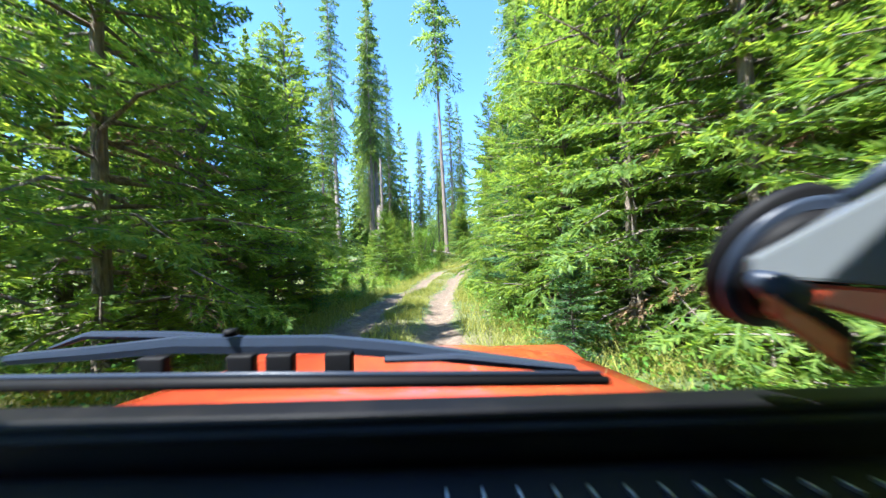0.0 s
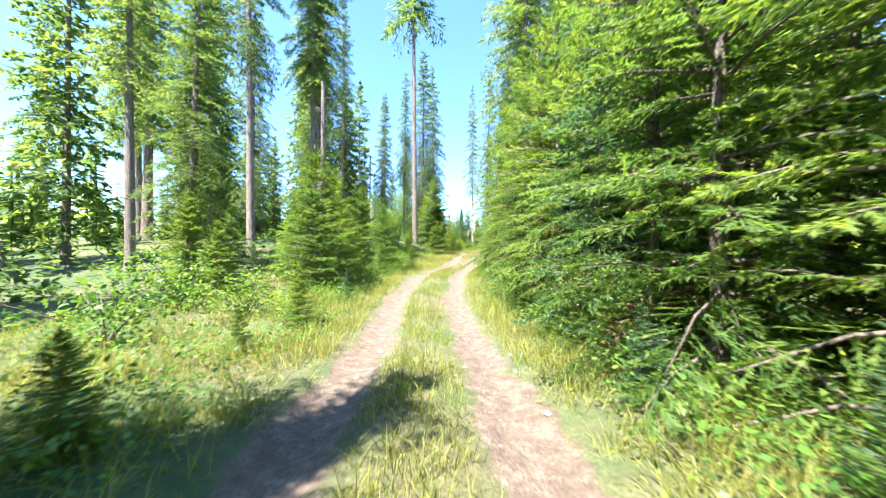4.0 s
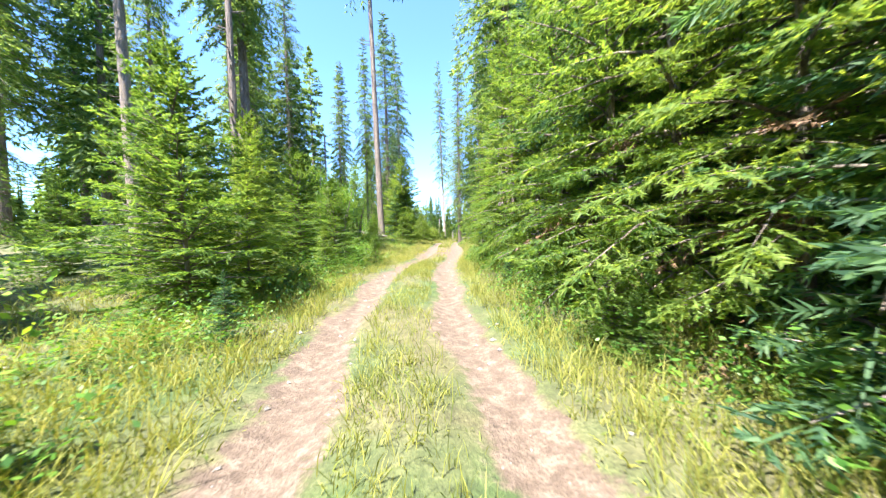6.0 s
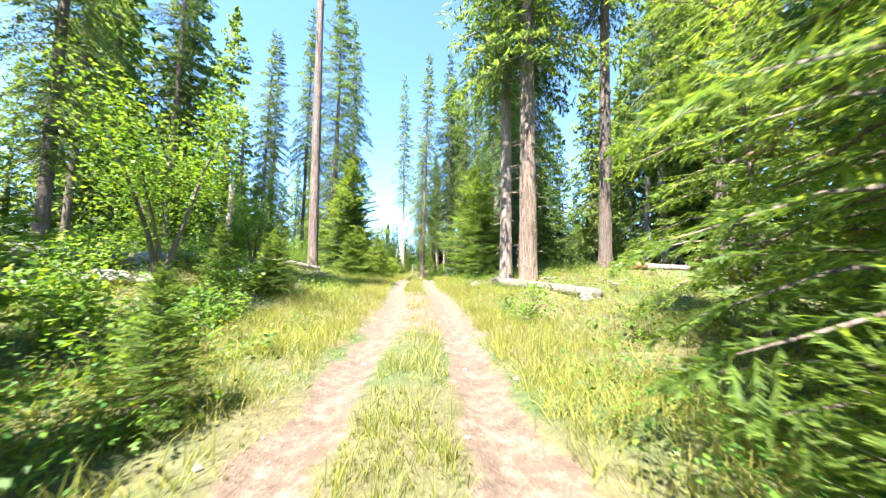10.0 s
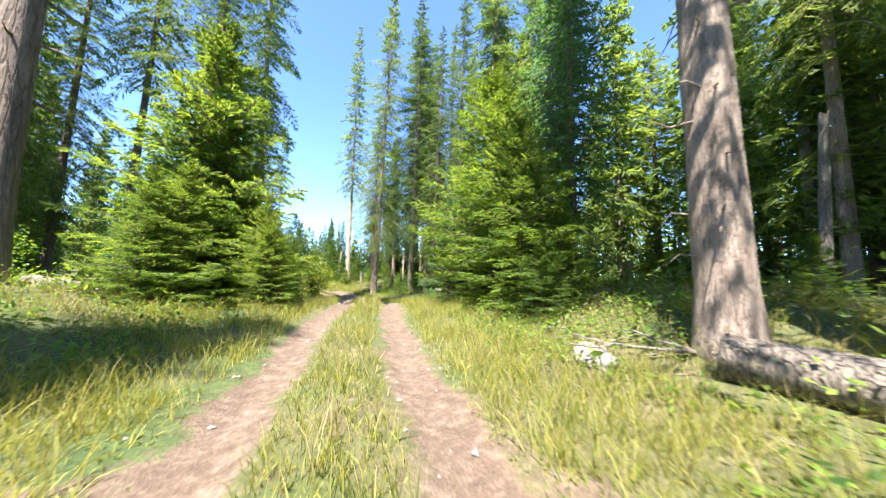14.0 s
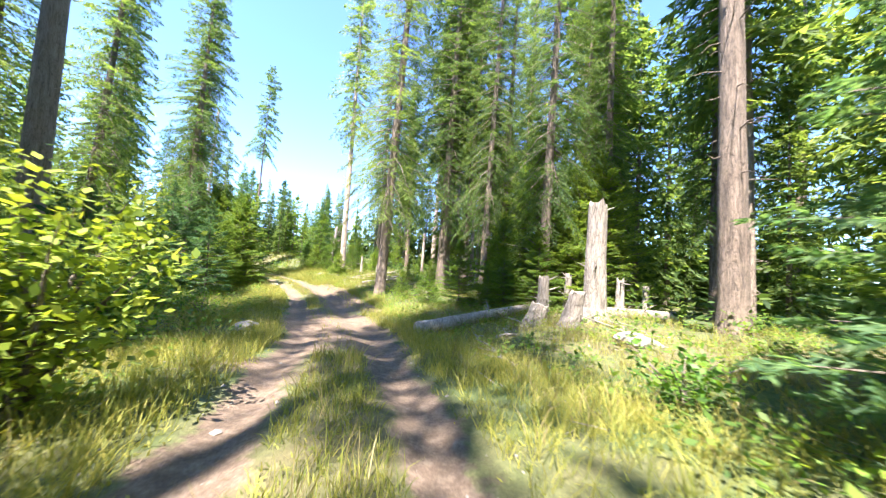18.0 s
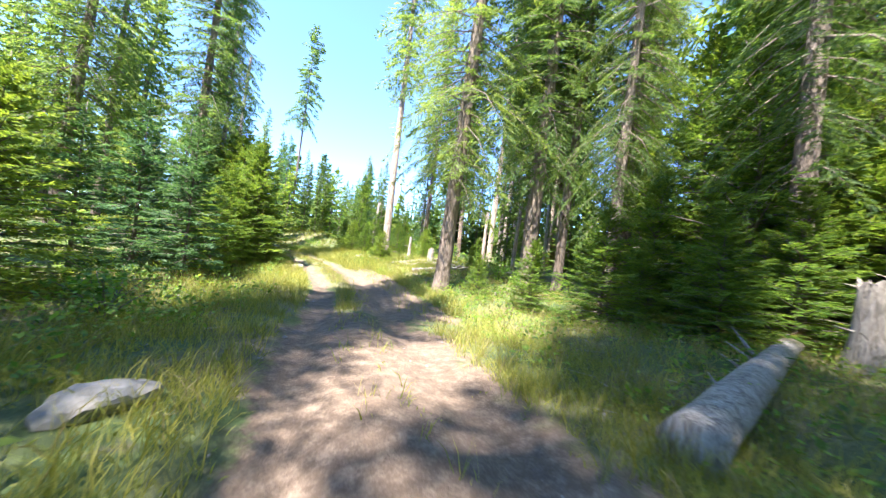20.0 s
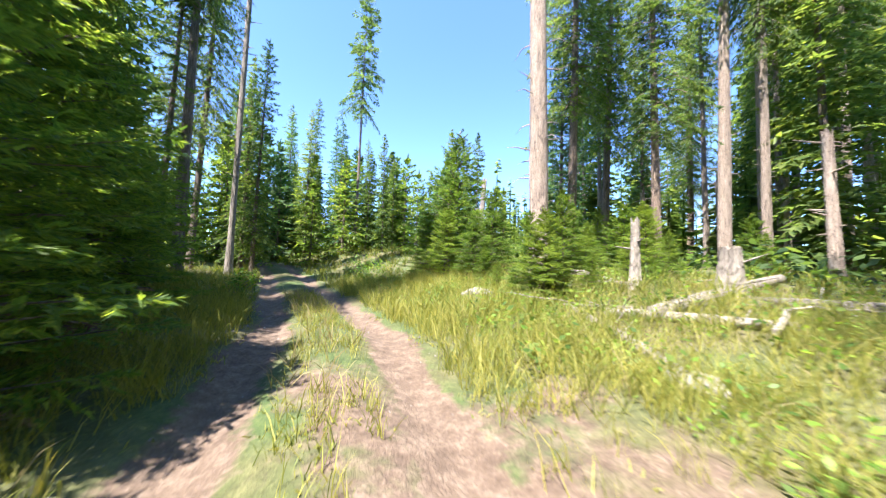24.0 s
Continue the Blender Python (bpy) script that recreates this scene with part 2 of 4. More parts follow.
def tube(points, radii, sides=8, cap=True, wob=0.0, rng=None):
    """Vertices and faces of a tapered tube along points."""
    points = [Vector(p) for p in points]
    v, f = [], []
    for i, (p, r) in enumerate(zip(points, radii)):
        d = (points[min(i + 1, len(points) - 1)] - points[max(i - 1, 0)]).normalized()
        a = d.orthogonal().normalized() if abs(d.z) < 0.9 else (Vector((1, 0, 0)) - d * d.x).normalized()
        b = d.cross(a)
        for k in range(sides):
            t = 2 * math.pi * k / sides
            rr = r * (1 + (wob * (rng.random() - 0.5) * 2 if rng else 0))
            v.append(p + a * (rr * math.cos(t)) + b * (rr * math.sin(t)))
    for i in range(len(points) - 1):
        for k in range(sides):
            j = (k + 1) % sides
            f.append((i * sides + k, i * sides + j, (i + 1) * sides + j, (i + 1) * sides + k))
    if cap:
        f.append(tuple(reversed(range(sides))))
        f.append(tuple(range((len(points) - 1) * sides, len(points) * sides)))
    return [tuple(p) for p in v], f


def join_lists(parts_):
    v, f = [], []
    for a, b in parts_:
        n = len(v)
        v += a
        f += [tuple(i + n for i in q) for q in b]
    return v, f


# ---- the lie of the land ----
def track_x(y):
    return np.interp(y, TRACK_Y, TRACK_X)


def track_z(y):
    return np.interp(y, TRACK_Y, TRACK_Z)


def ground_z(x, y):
    """Height of the ground: a rise taken from the camera path, two ruts, verges and a bank on each side fitted to the
    camera's view.
    """
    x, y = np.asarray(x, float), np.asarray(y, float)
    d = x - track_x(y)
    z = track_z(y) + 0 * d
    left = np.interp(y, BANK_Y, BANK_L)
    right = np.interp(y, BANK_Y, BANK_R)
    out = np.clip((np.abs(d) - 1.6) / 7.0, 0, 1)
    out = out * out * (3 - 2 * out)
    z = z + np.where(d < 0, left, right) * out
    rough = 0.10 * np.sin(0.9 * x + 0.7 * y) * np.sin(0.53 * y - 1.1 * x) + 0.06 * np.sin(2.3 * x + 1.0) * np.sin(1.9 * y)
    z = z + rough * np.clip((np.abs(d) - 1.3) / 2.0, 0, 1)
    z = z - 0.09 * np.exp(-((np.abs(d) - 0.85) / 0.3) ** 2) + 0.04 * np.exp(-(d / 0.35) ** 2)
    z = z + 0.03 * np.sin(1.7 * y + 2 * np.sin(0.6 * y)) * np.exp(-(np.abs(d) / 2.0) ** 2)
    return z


def gz(x, y):
    return float(ground_z(x, y))


def build_ground():
    lat = np.concatenate([[-900, -400, -200, -110, -70, -50], np.arange(-38, -14, 2.0), np.arange(-14, -5, 0.8), np.arange(-5, -2.2, 0.35),
                          np.arange(-2.2, 2.21, 0.11), np.arange(2.5, 5, 0.35), np.arange(5, 14, 0.8), np.arange(14, 38, 2.0), [40, 52, 70, 110, 200, 400, 900]])
    ys = np.concatenate([[-900, -400, -200, -120, -80, -60, -50], np.arange(-44, 170, 0.3), np.arange(171, 260, 3), [280, 340, 450, 700, 1200]])
    dd, yy = np.meshgrid(lat, ys)
    xx = track_x(yy) + dd
    zz = ground_z(xx, yy)
    h, w = dd.shape
    verts = np.stack([xx, yy, zz], -1).reshape(-1, 3)
    idx = np.arange(h * w).reshape(h, w)
    faces = np.stack([idx[:-1, :-1], idx[:-1, 1:], idx[1:, 1:], idx[1:, :-1]], -1).reshape(-1, 4)
    ob = mesh_object("ground", verts.tolist(), faces.tolist(), GROUND, smooth=True)
    layer = ob.data.uv_layers.new(name="across")
    loops = np.empty(len(ob.data.loops), np.int32)
    ob.data.loops.foreach_get("vertex_index", loops)
    layer.data.foreach_set("uv", np.stack([dd.ravel()[loops], yy.ravel()[loops]], -1).ravel().astype(np.float32))
    return tagged(ob, "forest floor with a two-rut dirt track, grass and needle litter", "ground", kind="structure")


# ---- trees ----
def fronds(bl, rng, base, azim, L, el, droop, twigs, sub, tw_len, width, flat=0.35, reach=9.0):
    """One conifer branch: a drooping axis with side twigs on both sides, each twig a spray of kites."""
    h = np.array([math.cos(azim), math.sin(azim), 0.0])
    sdir = np.array([-h[1], h[0], 0.0])
    s = np.linspace(0.12, 1.0, twigs) ** 0.9
    s = np.repeat(s, 2)
    sign = np.tile([1.0, -1.0], twigs)
    p = base + h * (L * s)[:, None] + np.array([0, 0, 1.0]) * (L * (math.tan(el) * s - droop * s * s))[:, None]
    slope = math.tan(el) - 2 * droop * s
    tang = unit(h + np.array([0, 0, 1.0]) * slope[:, None])
    ang = np.radians(rng.uniform(38, 62, len(s)))
    along = unit(tang * np.cos(ang)[:, None] + sdir * (sign * np.sin(ang))[:, None] + np.array([0, 0, 1.0]) * rng.uniform(-0.35, 0.12, len(s))[:, None])
    length = tw_len * L * (0.18 + 0.9 * np.sin(np.pi * np.clip(s * 0.86 + 0.1, 0, 1))) * rng.uniform(0.75, 1.25, len(s))
    up = np.array([0, 0, 1.0]) + rng.normal(0, flat, (len(s), 3))
    side = unit(np.cross(along, up))
    bl.kites(p, along, side, length, np.full(len(s), width * 0.55))
    for k in range(sub):
        f = 0.12 + 0.8 * (k + rng.uniform(0.1, 0.9, len(s))) / sub
        for sg in (1.0, -1.0):
            b2 = p + along * (length * f)[:, None]
            a2 = unit(along * 0.8 + side * (sg * 0.62) + rng.normal(0, 0.16, (len(s), 3)) + np.array([0, 0, -0.08]))
            l2 = np.minimum(length * (0.62 - 0.36 * f), reach) * rng.uniform(0.75, 1.25, len(s)) + width * 0.6
            s2 = unit(np.cross(a2, up + rng.normal(0, flat * 1.3, (len(s), 3))))
            bl.tris(b2, a2, s2, l2, width * rng.uniform(0.8, 1.3, len(s)))
    tip = base + h * L * 0.86 + np.array([0, 0, 1.0]) * (L * (math.tan(el) * 0.86 - droop * 0.74))
    bl.kites(tip[None], tang[-1:], sdir[None], np.array([L * 0.22]), np.array([width * 0.8]))


def conifer(seed, H, bare, R, gap, per, twigs, sub, width, droop=0.22, shape=0.8, r0=0.1, needles=None, bark=None, low_el=-12, top_el=38,
            ragged=0.25, dead=0, name="conifer", lean=0.0, tw_len=0.34, limbed=0.5, reach=9.0, flat=0.5, brown=0):
    """A conifer with a tapered trunk, limbs and a crown of many sprays. bare: height of the lowest green branch."""
    rng = np.random.default_rng(seed)
    root = new(name)
    rings = 26
    pts, rad = [], []
    for i in range(rings + 1):
        f = (i / rings) ** 1.7
        flare = 1 + 0.3 * math.exp(-f * H / 0.3)
        pts.append((lean * H * f + 0.02 * H * 0.1 * math.sin(3 * f + seed), 0.015 * math.sin(5 * f + seed) * min(H, 6) * 0.3, f * H - (0.15 if i == 0 else 0)))
        rad.append(max(0.008, r0 * flare * (1 - f) ** 0.85))
    limbs = [tube(pts, rad, 16 if r0 > 0.25 else 7, True, 0.045, rng)]
    bl = Blades()
    z = bare
    while z < H - 0.12:
        rel = (z - bare) / (H - bare)
        prof = (1 - rel) ** shape * (0.72 + 0.28 * min(1, rel / 0.12))
        n = max(3, int(per * (1 - 0.35 * rel) + rng.random()))
        a0 = rng.random() * 7
        for k in range(n):
            az = a0 + 2 * math.pi * k / n + rng.normal(0, 0.22)
            L = max(0.1, R * prof * (1 + min(1.3 * ragged, rng.normal(0, ragged))))
            zz = z + rng.normal(0, gap * 0.3)
            f = zz / H
            base = np.array([lean * zz + 0.002 * H * math.sin(3 * f + seed), 0, zz])
            el = radians(low_el + (top_el - low_el) * rel ** 1.3 + rng.normal(0, 6))
            t = max(4, int(twigs * (0.45 + 0.55 * L / R)))
            fronds(bl, rng, base, az, L, el, droop * (1 - 0.7 * rel), t, sub, tw_len, width, flat, reach)
            if L > limbed:
                h = np.array([math.cos(az), math.sin(az), 0])
                stem = [tuple(base + h * (L * q) + np.array([0, 0, L * (math.tan(el) * q - droop * (1 - 0.7 * rel) * q * q)])) for q in (0, 0.45, 0.85)]
                limbs.append(tube(stem, [0.012 + L * 0.008, 0.008 + L * 0.004, 0.004], 3, False))
        z += gap * (1 - 0.45 * rel) * rng.uniform(0.8, 1.2)
    bl.kites(np.array([[lean * H, 0, H - 0.3]]), np.array([[0, 0, 1.0]]), np.array([[1.0, 0, 0]]), np.array([0.5]), np.array([width]))
    for i in range(dead):
        zz = rng.uniform(0.12, 1.0) * bare
        az = rng.random() * 7
        L = rng.uniform(0.25, 0.9) * min(1.0, 0.35 + zz * 0.15)
        h = np.array([math.cos(az), math.sin(az), 0])
        base = np.array([lean * zz, 0, zz])
        rr = r0 * (1 - zz / H) ** 0.85 * 0.8
        limbs.append(tube([tuple(base + h * rr), tuple(base + h * (rr + L * 0.6) + np.array([0, 0, L * rng.uniform(-0.2, 0.15)])),
                           tuple(base + h * (rr + L) + np.array([0, 0, L * rng.uniform(-0.5, 0.2)]))], [0.02, 0.012, 0.004], 4, False))
    v, f = join_lists(limbs)
    mesh_object("trunk", v, f, bark or BARK, root, smooth=True)
    bl.object("crown", needles or NEEDLE_YOUNG, root)
    if brown:
        for i in range(brown):
            dry = Blades()
            zz = bare + rng.uniform(0.02, 0.24) * H
            fronds(dry, rng, np.array([lean * zz, 0, zz]), rng.random() * 7, R * rng.uniform(0.45, 0.8), radians(rng.uniform(-18, 4)), 0.2, 8, 4, tw_len, width * 0.8, flat, reach)
            tagged(dry.object("dead_bough", NEEDLE_DEAD, root), "dry brown lower bough")
    return root


# ---- setting ----
EYE = 1.27
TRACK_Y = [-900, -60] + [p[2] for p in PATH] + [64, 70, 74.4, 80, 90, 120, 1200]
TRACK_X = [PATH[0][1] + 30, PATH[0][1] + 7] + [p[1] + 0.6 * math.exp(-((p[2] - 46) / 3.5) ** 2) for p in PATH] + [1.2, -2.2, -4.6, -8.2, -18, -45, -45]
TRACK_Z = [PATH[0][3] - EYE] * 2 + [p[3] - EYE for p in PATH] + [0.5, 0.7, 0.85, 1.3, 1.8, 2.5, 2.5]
# bank heights chosen so that tree feet sit right in the camera's view
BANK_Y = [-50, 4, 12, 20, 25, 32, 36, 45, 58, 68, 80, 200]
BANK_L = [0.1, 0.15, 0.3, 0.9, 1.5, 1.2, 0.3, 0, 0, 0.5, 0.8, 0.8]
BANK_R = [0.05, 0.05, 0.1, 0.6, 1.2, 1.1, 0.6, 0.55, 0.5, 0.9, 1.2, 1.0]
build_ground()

MASTERS = []


def kept(ob):
    MASTERS.append(ob)
    return ob


def plant(master, x, y, scale=1.0, turn=0.0, wide=1.0, lean=(0, 0), label="", category="tree", group="", sink=0.05):
    m = Matrix.Translation((x, y, gz(x, y) - sink)) @ Euler((radians(lean[0]), radians(lean[1]), turn)).to_matrix().to_4x4()
    ob = copy_thing(master, m @ Matrix.Diagonal((scale * wide, scale * wide, scale, 1)))
    return tagged(ob, label, category, group)


# young firs, foliage down to the ground, 5 m tall as modelled
YOUNG = [kept(conifer(s, 5.0, 0.12, 1.5, 0.19, 7, 13, 9, 0.02, r0=0.05, droop=0.05, name="young_fir", low_el=2, top_el=50, bark=TWIG, tw_len=0.3, reach=0.058, flat=0.75, brown=2)) for s in (1, 2, 3)]
YOUNG_BLUE = [kept(conifer(s, 5.0, 0.12, 1.25, 0.23, 6, 10, 6, 0.028, r0=0.05, droop=0.1, name="young_fir", low_el=0, top_el=46, needles=NEEDLE_BLUE, bark=TWIG, tw_len=0.3, reach=0.075, flat=0.75)) for s in (4, 5)]
HEMLOCK = [kept(conifer(s, 7.0, 0.6, 1.9, 0.26, 6, 14, 9, 0.019, r0=0.09, droop=0.3, name="roadside_fir", low_el=4, ragged=0.3, dead=30, needles=n, bark=BARK, tw_len=0.25, reach=0.062, flat=0.75, brown=5))
           for s, n in ((6, NEEDLE_YOUNG), (7, NEEDLE_BLUE), (8, NEEDLE_YOUNG))]
SMALL = [kept(conifer(s, 5.0, 0.2, 1.35, 0.26, 6, 6, 1, 0.1, r0=0.07, droop=0.15, name="young_fir", needles=n, bark=TWIG)) for s, n in ((9, NEEDLE_YOUNG), (10, NEEDLE_BLUE))]
# tall firs
DENSE = [kept(conifer(s, 32.0, 4.6, 3.2, 0.56, 6, tw, sb, w, droop=0.42, shape=0.6, r0=0.36, needles=NEEDLE_OLD, low_el=-16, top_el=25, dead=30, name="tall_fir",
                      ragged=0.38, tw_len=0.28, reach=rc)) for s, tw, sb, w, rc in ((11, 16, 9, 0.028, 0.11), (12, 12, 5, 0.055, 0.18))]
BARE = [kept(conifer(s, 32.0, 9.5, 3.2, 0.6, 6, 11, 3, 0.085, droop=0.42, shape=0.55, r0=0.36, needles=NEEDLE_OLD, bark=b, low_el=-20, top_el=25, dead=46, name="tall_fir",
                     ragged=0.4, tw_len=0.32, reach=0.26)) for s, b in ((13, BARK), (14, BARK_PALE), (15, BARK_RED))]
HIGH = [kept(conifer(s, 32.0, 12.5, 2.6, 0.6, 6, 10, 3, 0.085, droop=0.42, shape=0.55, r0=0.36, needles=NEEDLE_OLD, bark=b, low_el=-20, top_el=25, dead=40, name="tall_fir",
                     ragged=0.4, tw_len=0.32, reach=0.26)) for s, b in ((33, BARK), (34, BARK_PALE), (35, BARK_RED))]
SLIM = [kept(conifer(s, 18.0, 1.6, 1.55, 0.42, 6, 8, 1, 0.1, droop=0.34, shape=0.55, r0=0.17, needles=n, low_el=-14, top_el=30, dead=12, name="slender_fir",
                     ragged=0.35, tw_len=0.36, limbed=1.0)) for s, n in ((16, NEEDLE_OLD), (17, NEEDLE_BLUE))]
TUFT = kept(conifer(18, 36.0, 12.8, 1.7, 0.62, 5, 9, 3, 0.07, droop=0.4, shape=0.5, r0=0.26, needles=NEEDLE_OLD, bark=BARK_PALE, low_el=-20, dead=40, name="high_crowned_fir", ragged=0.45))
SPARSE = kept(conifer(19, 29.0, 15.0, 1.7, 0.6, 5, 8, 2, 0.12, droop=0.45, shape=0.4, r0=0.2, needles=NEEDLE_OLD, low_el=-25, dead=24, name="lone_fir", ragged=0.5, tw_len=0.45))

FAR_DENSE = kept(conifer(21, 24.0, 4.0, 2.5, 0.6, 6, 9, 1, 0.2, droop=0.42, shape=0.62, r0=0.3, needles=NEEDLE_OLD, low_el=-16, top_el=25, dead=20, name="forest_fir", ragged=0.38, tw_len=0.4, limbed=9))
FAR_SLIM = kept(conifer(23, 18.0, 1.6, 1.6, 0.52, 6, 7, 1, 0.17, droop=0.34, shape=0.55, r0=0.17, needles=NEEDLE_OLD, low_el=-14, top_el=30, dead=12, name="forest_fir", ragged=0.38, tw_len=0.42, limbed=9))
FAR_BARE = kept(conifer(22, 24.0, 9.0, 2.1, 0.6, 6, 9, 1, 0.19, droop=0.42, shape=0.6, r0=0.28, needles=NEEDLE_OLD, bark=BARK_PALE, low_el=-20, top_el=25, dead=40, name="forest_fir", ragged=0.4, tw_len=0.4, limbed=9))

rnd = random.Random(5)
L_YOUNG = "young fir, bright green needles down to the grass"
L_SMALL = "small bright green fir seedling standing in the grass"
L_BLUE = "young fir with darker blue-green needles down to the ground"
L_CONE = "large conical young fir, sunlit light green boughs"
L_BARK = {BARE[1].name: "tall fir with a pale, flaky bare trunk", HIGH[1].name: "tall fir with a pale scaly trunk and dead stubs",
          BARE[2].name: "old fir with furrowed reddish-brown bark", HIGH[2].name: "thick old fir with deeply furrowed reddish bark",
          DENSE[0].name: "tall dark fir clothed in drooping boughs", DENSE[1].name: "tall dark fir clothed in drooping boughs",
          HIGH[0].name: "tall fir with a long bare dark trunk"}
L_WALL = "dense roadside fir with drooping green boughs"
L_TALL = "tall dark fir with a straight grey-brown trunk"
L_BACK = "tall forest fir standing behind the roadside trees"


def young(x, y, h, blue=False, wide=1.0, label=L_YOUNG, group="young firs beside the track"):
    if label == L_YOUNG:
        label = L_SMALL if h < 2.5 else L_BLUE if blue else L_CONE if h > 8 else L_YOUNG
    kinds = SMALL if y > 74 else YOUNG_BLUE if blue else YOUNG
    return plant(rnd.choice(kinds), x, y, h / 5.0, rnd.random() * 7, wide * rnd.uniform(0.92, 1.1), (rnd.gauss(0, 1.2), rnd.gauss(0, 1.2)), label, group=group)


def tall(master, x, y, h, diam, label=L_TALL, lean=(0, 0), r0=0.36, h0=32.0):
    sc = h / h0
    if label == L_TALL:
        label = L_BARK.get(master.name, L_TALL)
    return plant(master, x, y, sc, rnd.random() * 7, min(1.9, max(0.55, diam / (2 * r0 * sc * 1.02))), lean, label, group="tall firs", sink=0.1)


# firs beside the way, place by place
for x, y, h, blue in ((-4.5, 9.7, 4.8, False), (-4.3, 11.2, 3.2, False), (-5.6, 13.7, 4.9, False), (-5.2, 16.9, 4.6, False), (-3.4, 15.1, 3.4, False),
                      (-6.0, 11.2, 3.2, False), (-8.6, 9.3, 3.2, False), (-3.7, 15.2, 0.85, False), (-3.1, 23.4, 2.1, False), (-4.3, 22.8, 1.7, False),
                      (-3.3, 23.0, 1.6, False), (-7.4, 14.6, 2.6, False), (-6.6, 8.0, 2.2, False), (-9.5, 12.6, 2.8, False),
                      (-6.9, 19.6, 2.6, False), (-8.8, 17.0, 3.0, False)):
    young(x, y, h, blue)
for x, y, h, blue in ((-2.81, 42.20, 8.5, False), (-1.8, 37.4, 9.4, False), (-1.8, 33.5, 2.9, False), (0.3, 34.5, 2.4, False), (-1.3, 34.0, 3.4, False), (0.4, 34.9, 2.2, False),
                      (-1.7, 39.6, 4.6, False), (-1.3, 36.8, 6.2, False), (-2.6, 36.6, 6.0, True), (0.1, 35.6, 3.4, False), (-1.9, 38.4, 6.4, False)):
    young(x, y, h, blue)
for x, y, h, blue in ((6.3, 31.2, 2.2, False), (7.6, 31.9, 3.0, False), (6.6, 33.3, 4.4, False),
                      (8.4, 33.9, 4.6, True), (8.0, 38.4, 4.8, False), (8.9, 39.0, 5.4, True)):
    young(x, y, h, blue)
plant(YOUNG[2], 6.84, 32.73, 1.15, 4.0, 1.1, (0, 0), L_YOUNG, group="young firs beside the track")
plant(YOUNG[1], 7.06, 34.77, 1.74, 2.0, 1.05, (0, 0), L_CONE, group="young firs beside the track")
for x, y, h, blue in (
        (3.9, 86.3, 9.5, True), (4.2, 92.2, 9.5, False), (3.5, 80.5, 7.0, True), (-3.1, 94.3, 11.5, False),
        (-8.3, 99.7, 13.5, False), (-10.9, 104.2, 14.0, True), (5.0, 66.0, 2.1, False), (7.2, 68.0, 1.6, False),
        (-3.2, 63.4, 6.4, False), (-1.1, 55.6, 4.5, True), (3.3, 71.1, 5.6, False), (-1.2, 57.4, 3.6, False),
        (-0.74, 60.3, 5.6, False), (-1.4, 59.0, 3.8, False), (-1.15, 61.0, 5.7, False)):
    young(x, y, h, blue)
for x, y, h, blue in (
        (-0.95, 59.2, 3.5, False), (-3.4, 64.4, 5.6, False), (-4.1, 63.2, 6.0, True), (-5.2, 66.6, 5.6, False),
        (-2.3, 62.6, 6.2, False), (-2.2, 53.5, 3.9, True), (-2.9, 56.6, 5.2, True), (-2.0, 51.5, 4.0, False),
        (-1.6, 48.6, 3.3, True), (-1.0, 46.6, 3.0, True), (-3.4, 59.6, 6.4, True), (6.3, 67.4, 2.6, False),
        (4.7, 69.6, 3.0, False), (7.9, 65.7, 1.3, False), (6.6, 71.0, 2.7, True)):
    young(x, y, h, blue)
for x, y, h, blue in (
        (2.6, 76.0, 4.2, False), (1.4, 79.0, 5.5, True), (0.0, 84.0, 8.0, False), (-1.5, 88.0, 9.0, True),
        (6.5, 76.0, 4.0, False), (-6.0, 92.0, 10.5, True), (-10.9, 85.6, 9.0, False), (-12.6, 88.0, 11.0, True), (-8.9, 86.2, 9.5, True),
        (-13.8, 89.0, 12.0, True), (-10.9, 79.2, 8.5, True), (-12.4, 80.6, 10.0, False), (-6.2, 81.0, 6.0, False), (-4.4, 82.4, 7.5, True), (10.2, 62.4, 1.6, False), (15.2, 50.2, 7.5, False),
        (13.8, 51.0, 9.5, False), (15.6, 53.4, 11.0, False), (14.8, 48.2, 7.0, False),
        (8.0, 55.7, 1.7, False), (11.4, 52.0, 2.2, False)):
    young(x, y, h, blue)

# the close walls of boughs along the first stretch
# right-hand firs behind the start are unseen, added to shade that wall
for side, y0, y1, d0, row in ((-1, -9.2, 0.3, 3.2, 0), (1, -20.0, -4.0, 3.6, 0), (1, -4.0, 15.0, 3.05, 0), (1, -18.0, 17.5, 5.2, 1), (-1, -7.5, -0.5, 5.2, 1)):
    y = y0
    while y < y1:
        x = float(track_x(y)) + side * (d0 + rnd.uniform(-0.2, 0.7))
        if row:
            plant(rnd.choice(HEMLOCK), x, y, rnd.uniform(1.35, 2.0), rnd.random() * 7, 0.72, (rnd.gauss(0, 1), rnd.gauss(0, 1)), "slender fir behind the roadside boughs", group="roadside firs")
        elif rnd.random() < 0.55:
            plant(rnd.choice(HEMLOCK if side < 0 or y < 1 else HEMLOCK[::2]), x, y, rnd.uniform(0.8, 1.15) + (0.2 if side < 0 else 0.1), rnd.random() * 7, 0.8, (rnd.gauss(0, 1), rnd.gauss(0, 1)), L_WALL, group="roadside firs")
        else:
            young(x, y, rnd.uniform(4.0, 7.0), rnd.random() < (0.4 if side < 0 or y < 1 else 0.12), 0.95, L_WALL, "roadside firs")
        y += (rnd.uniform(0.95, 1.5) if not row else rnd.uniform(1.2, 2.0)) * (1.5 if side < 0 else 1.0)

# knee-high to head-high firs crowding the ruts of the first stretch
for i in range(34):
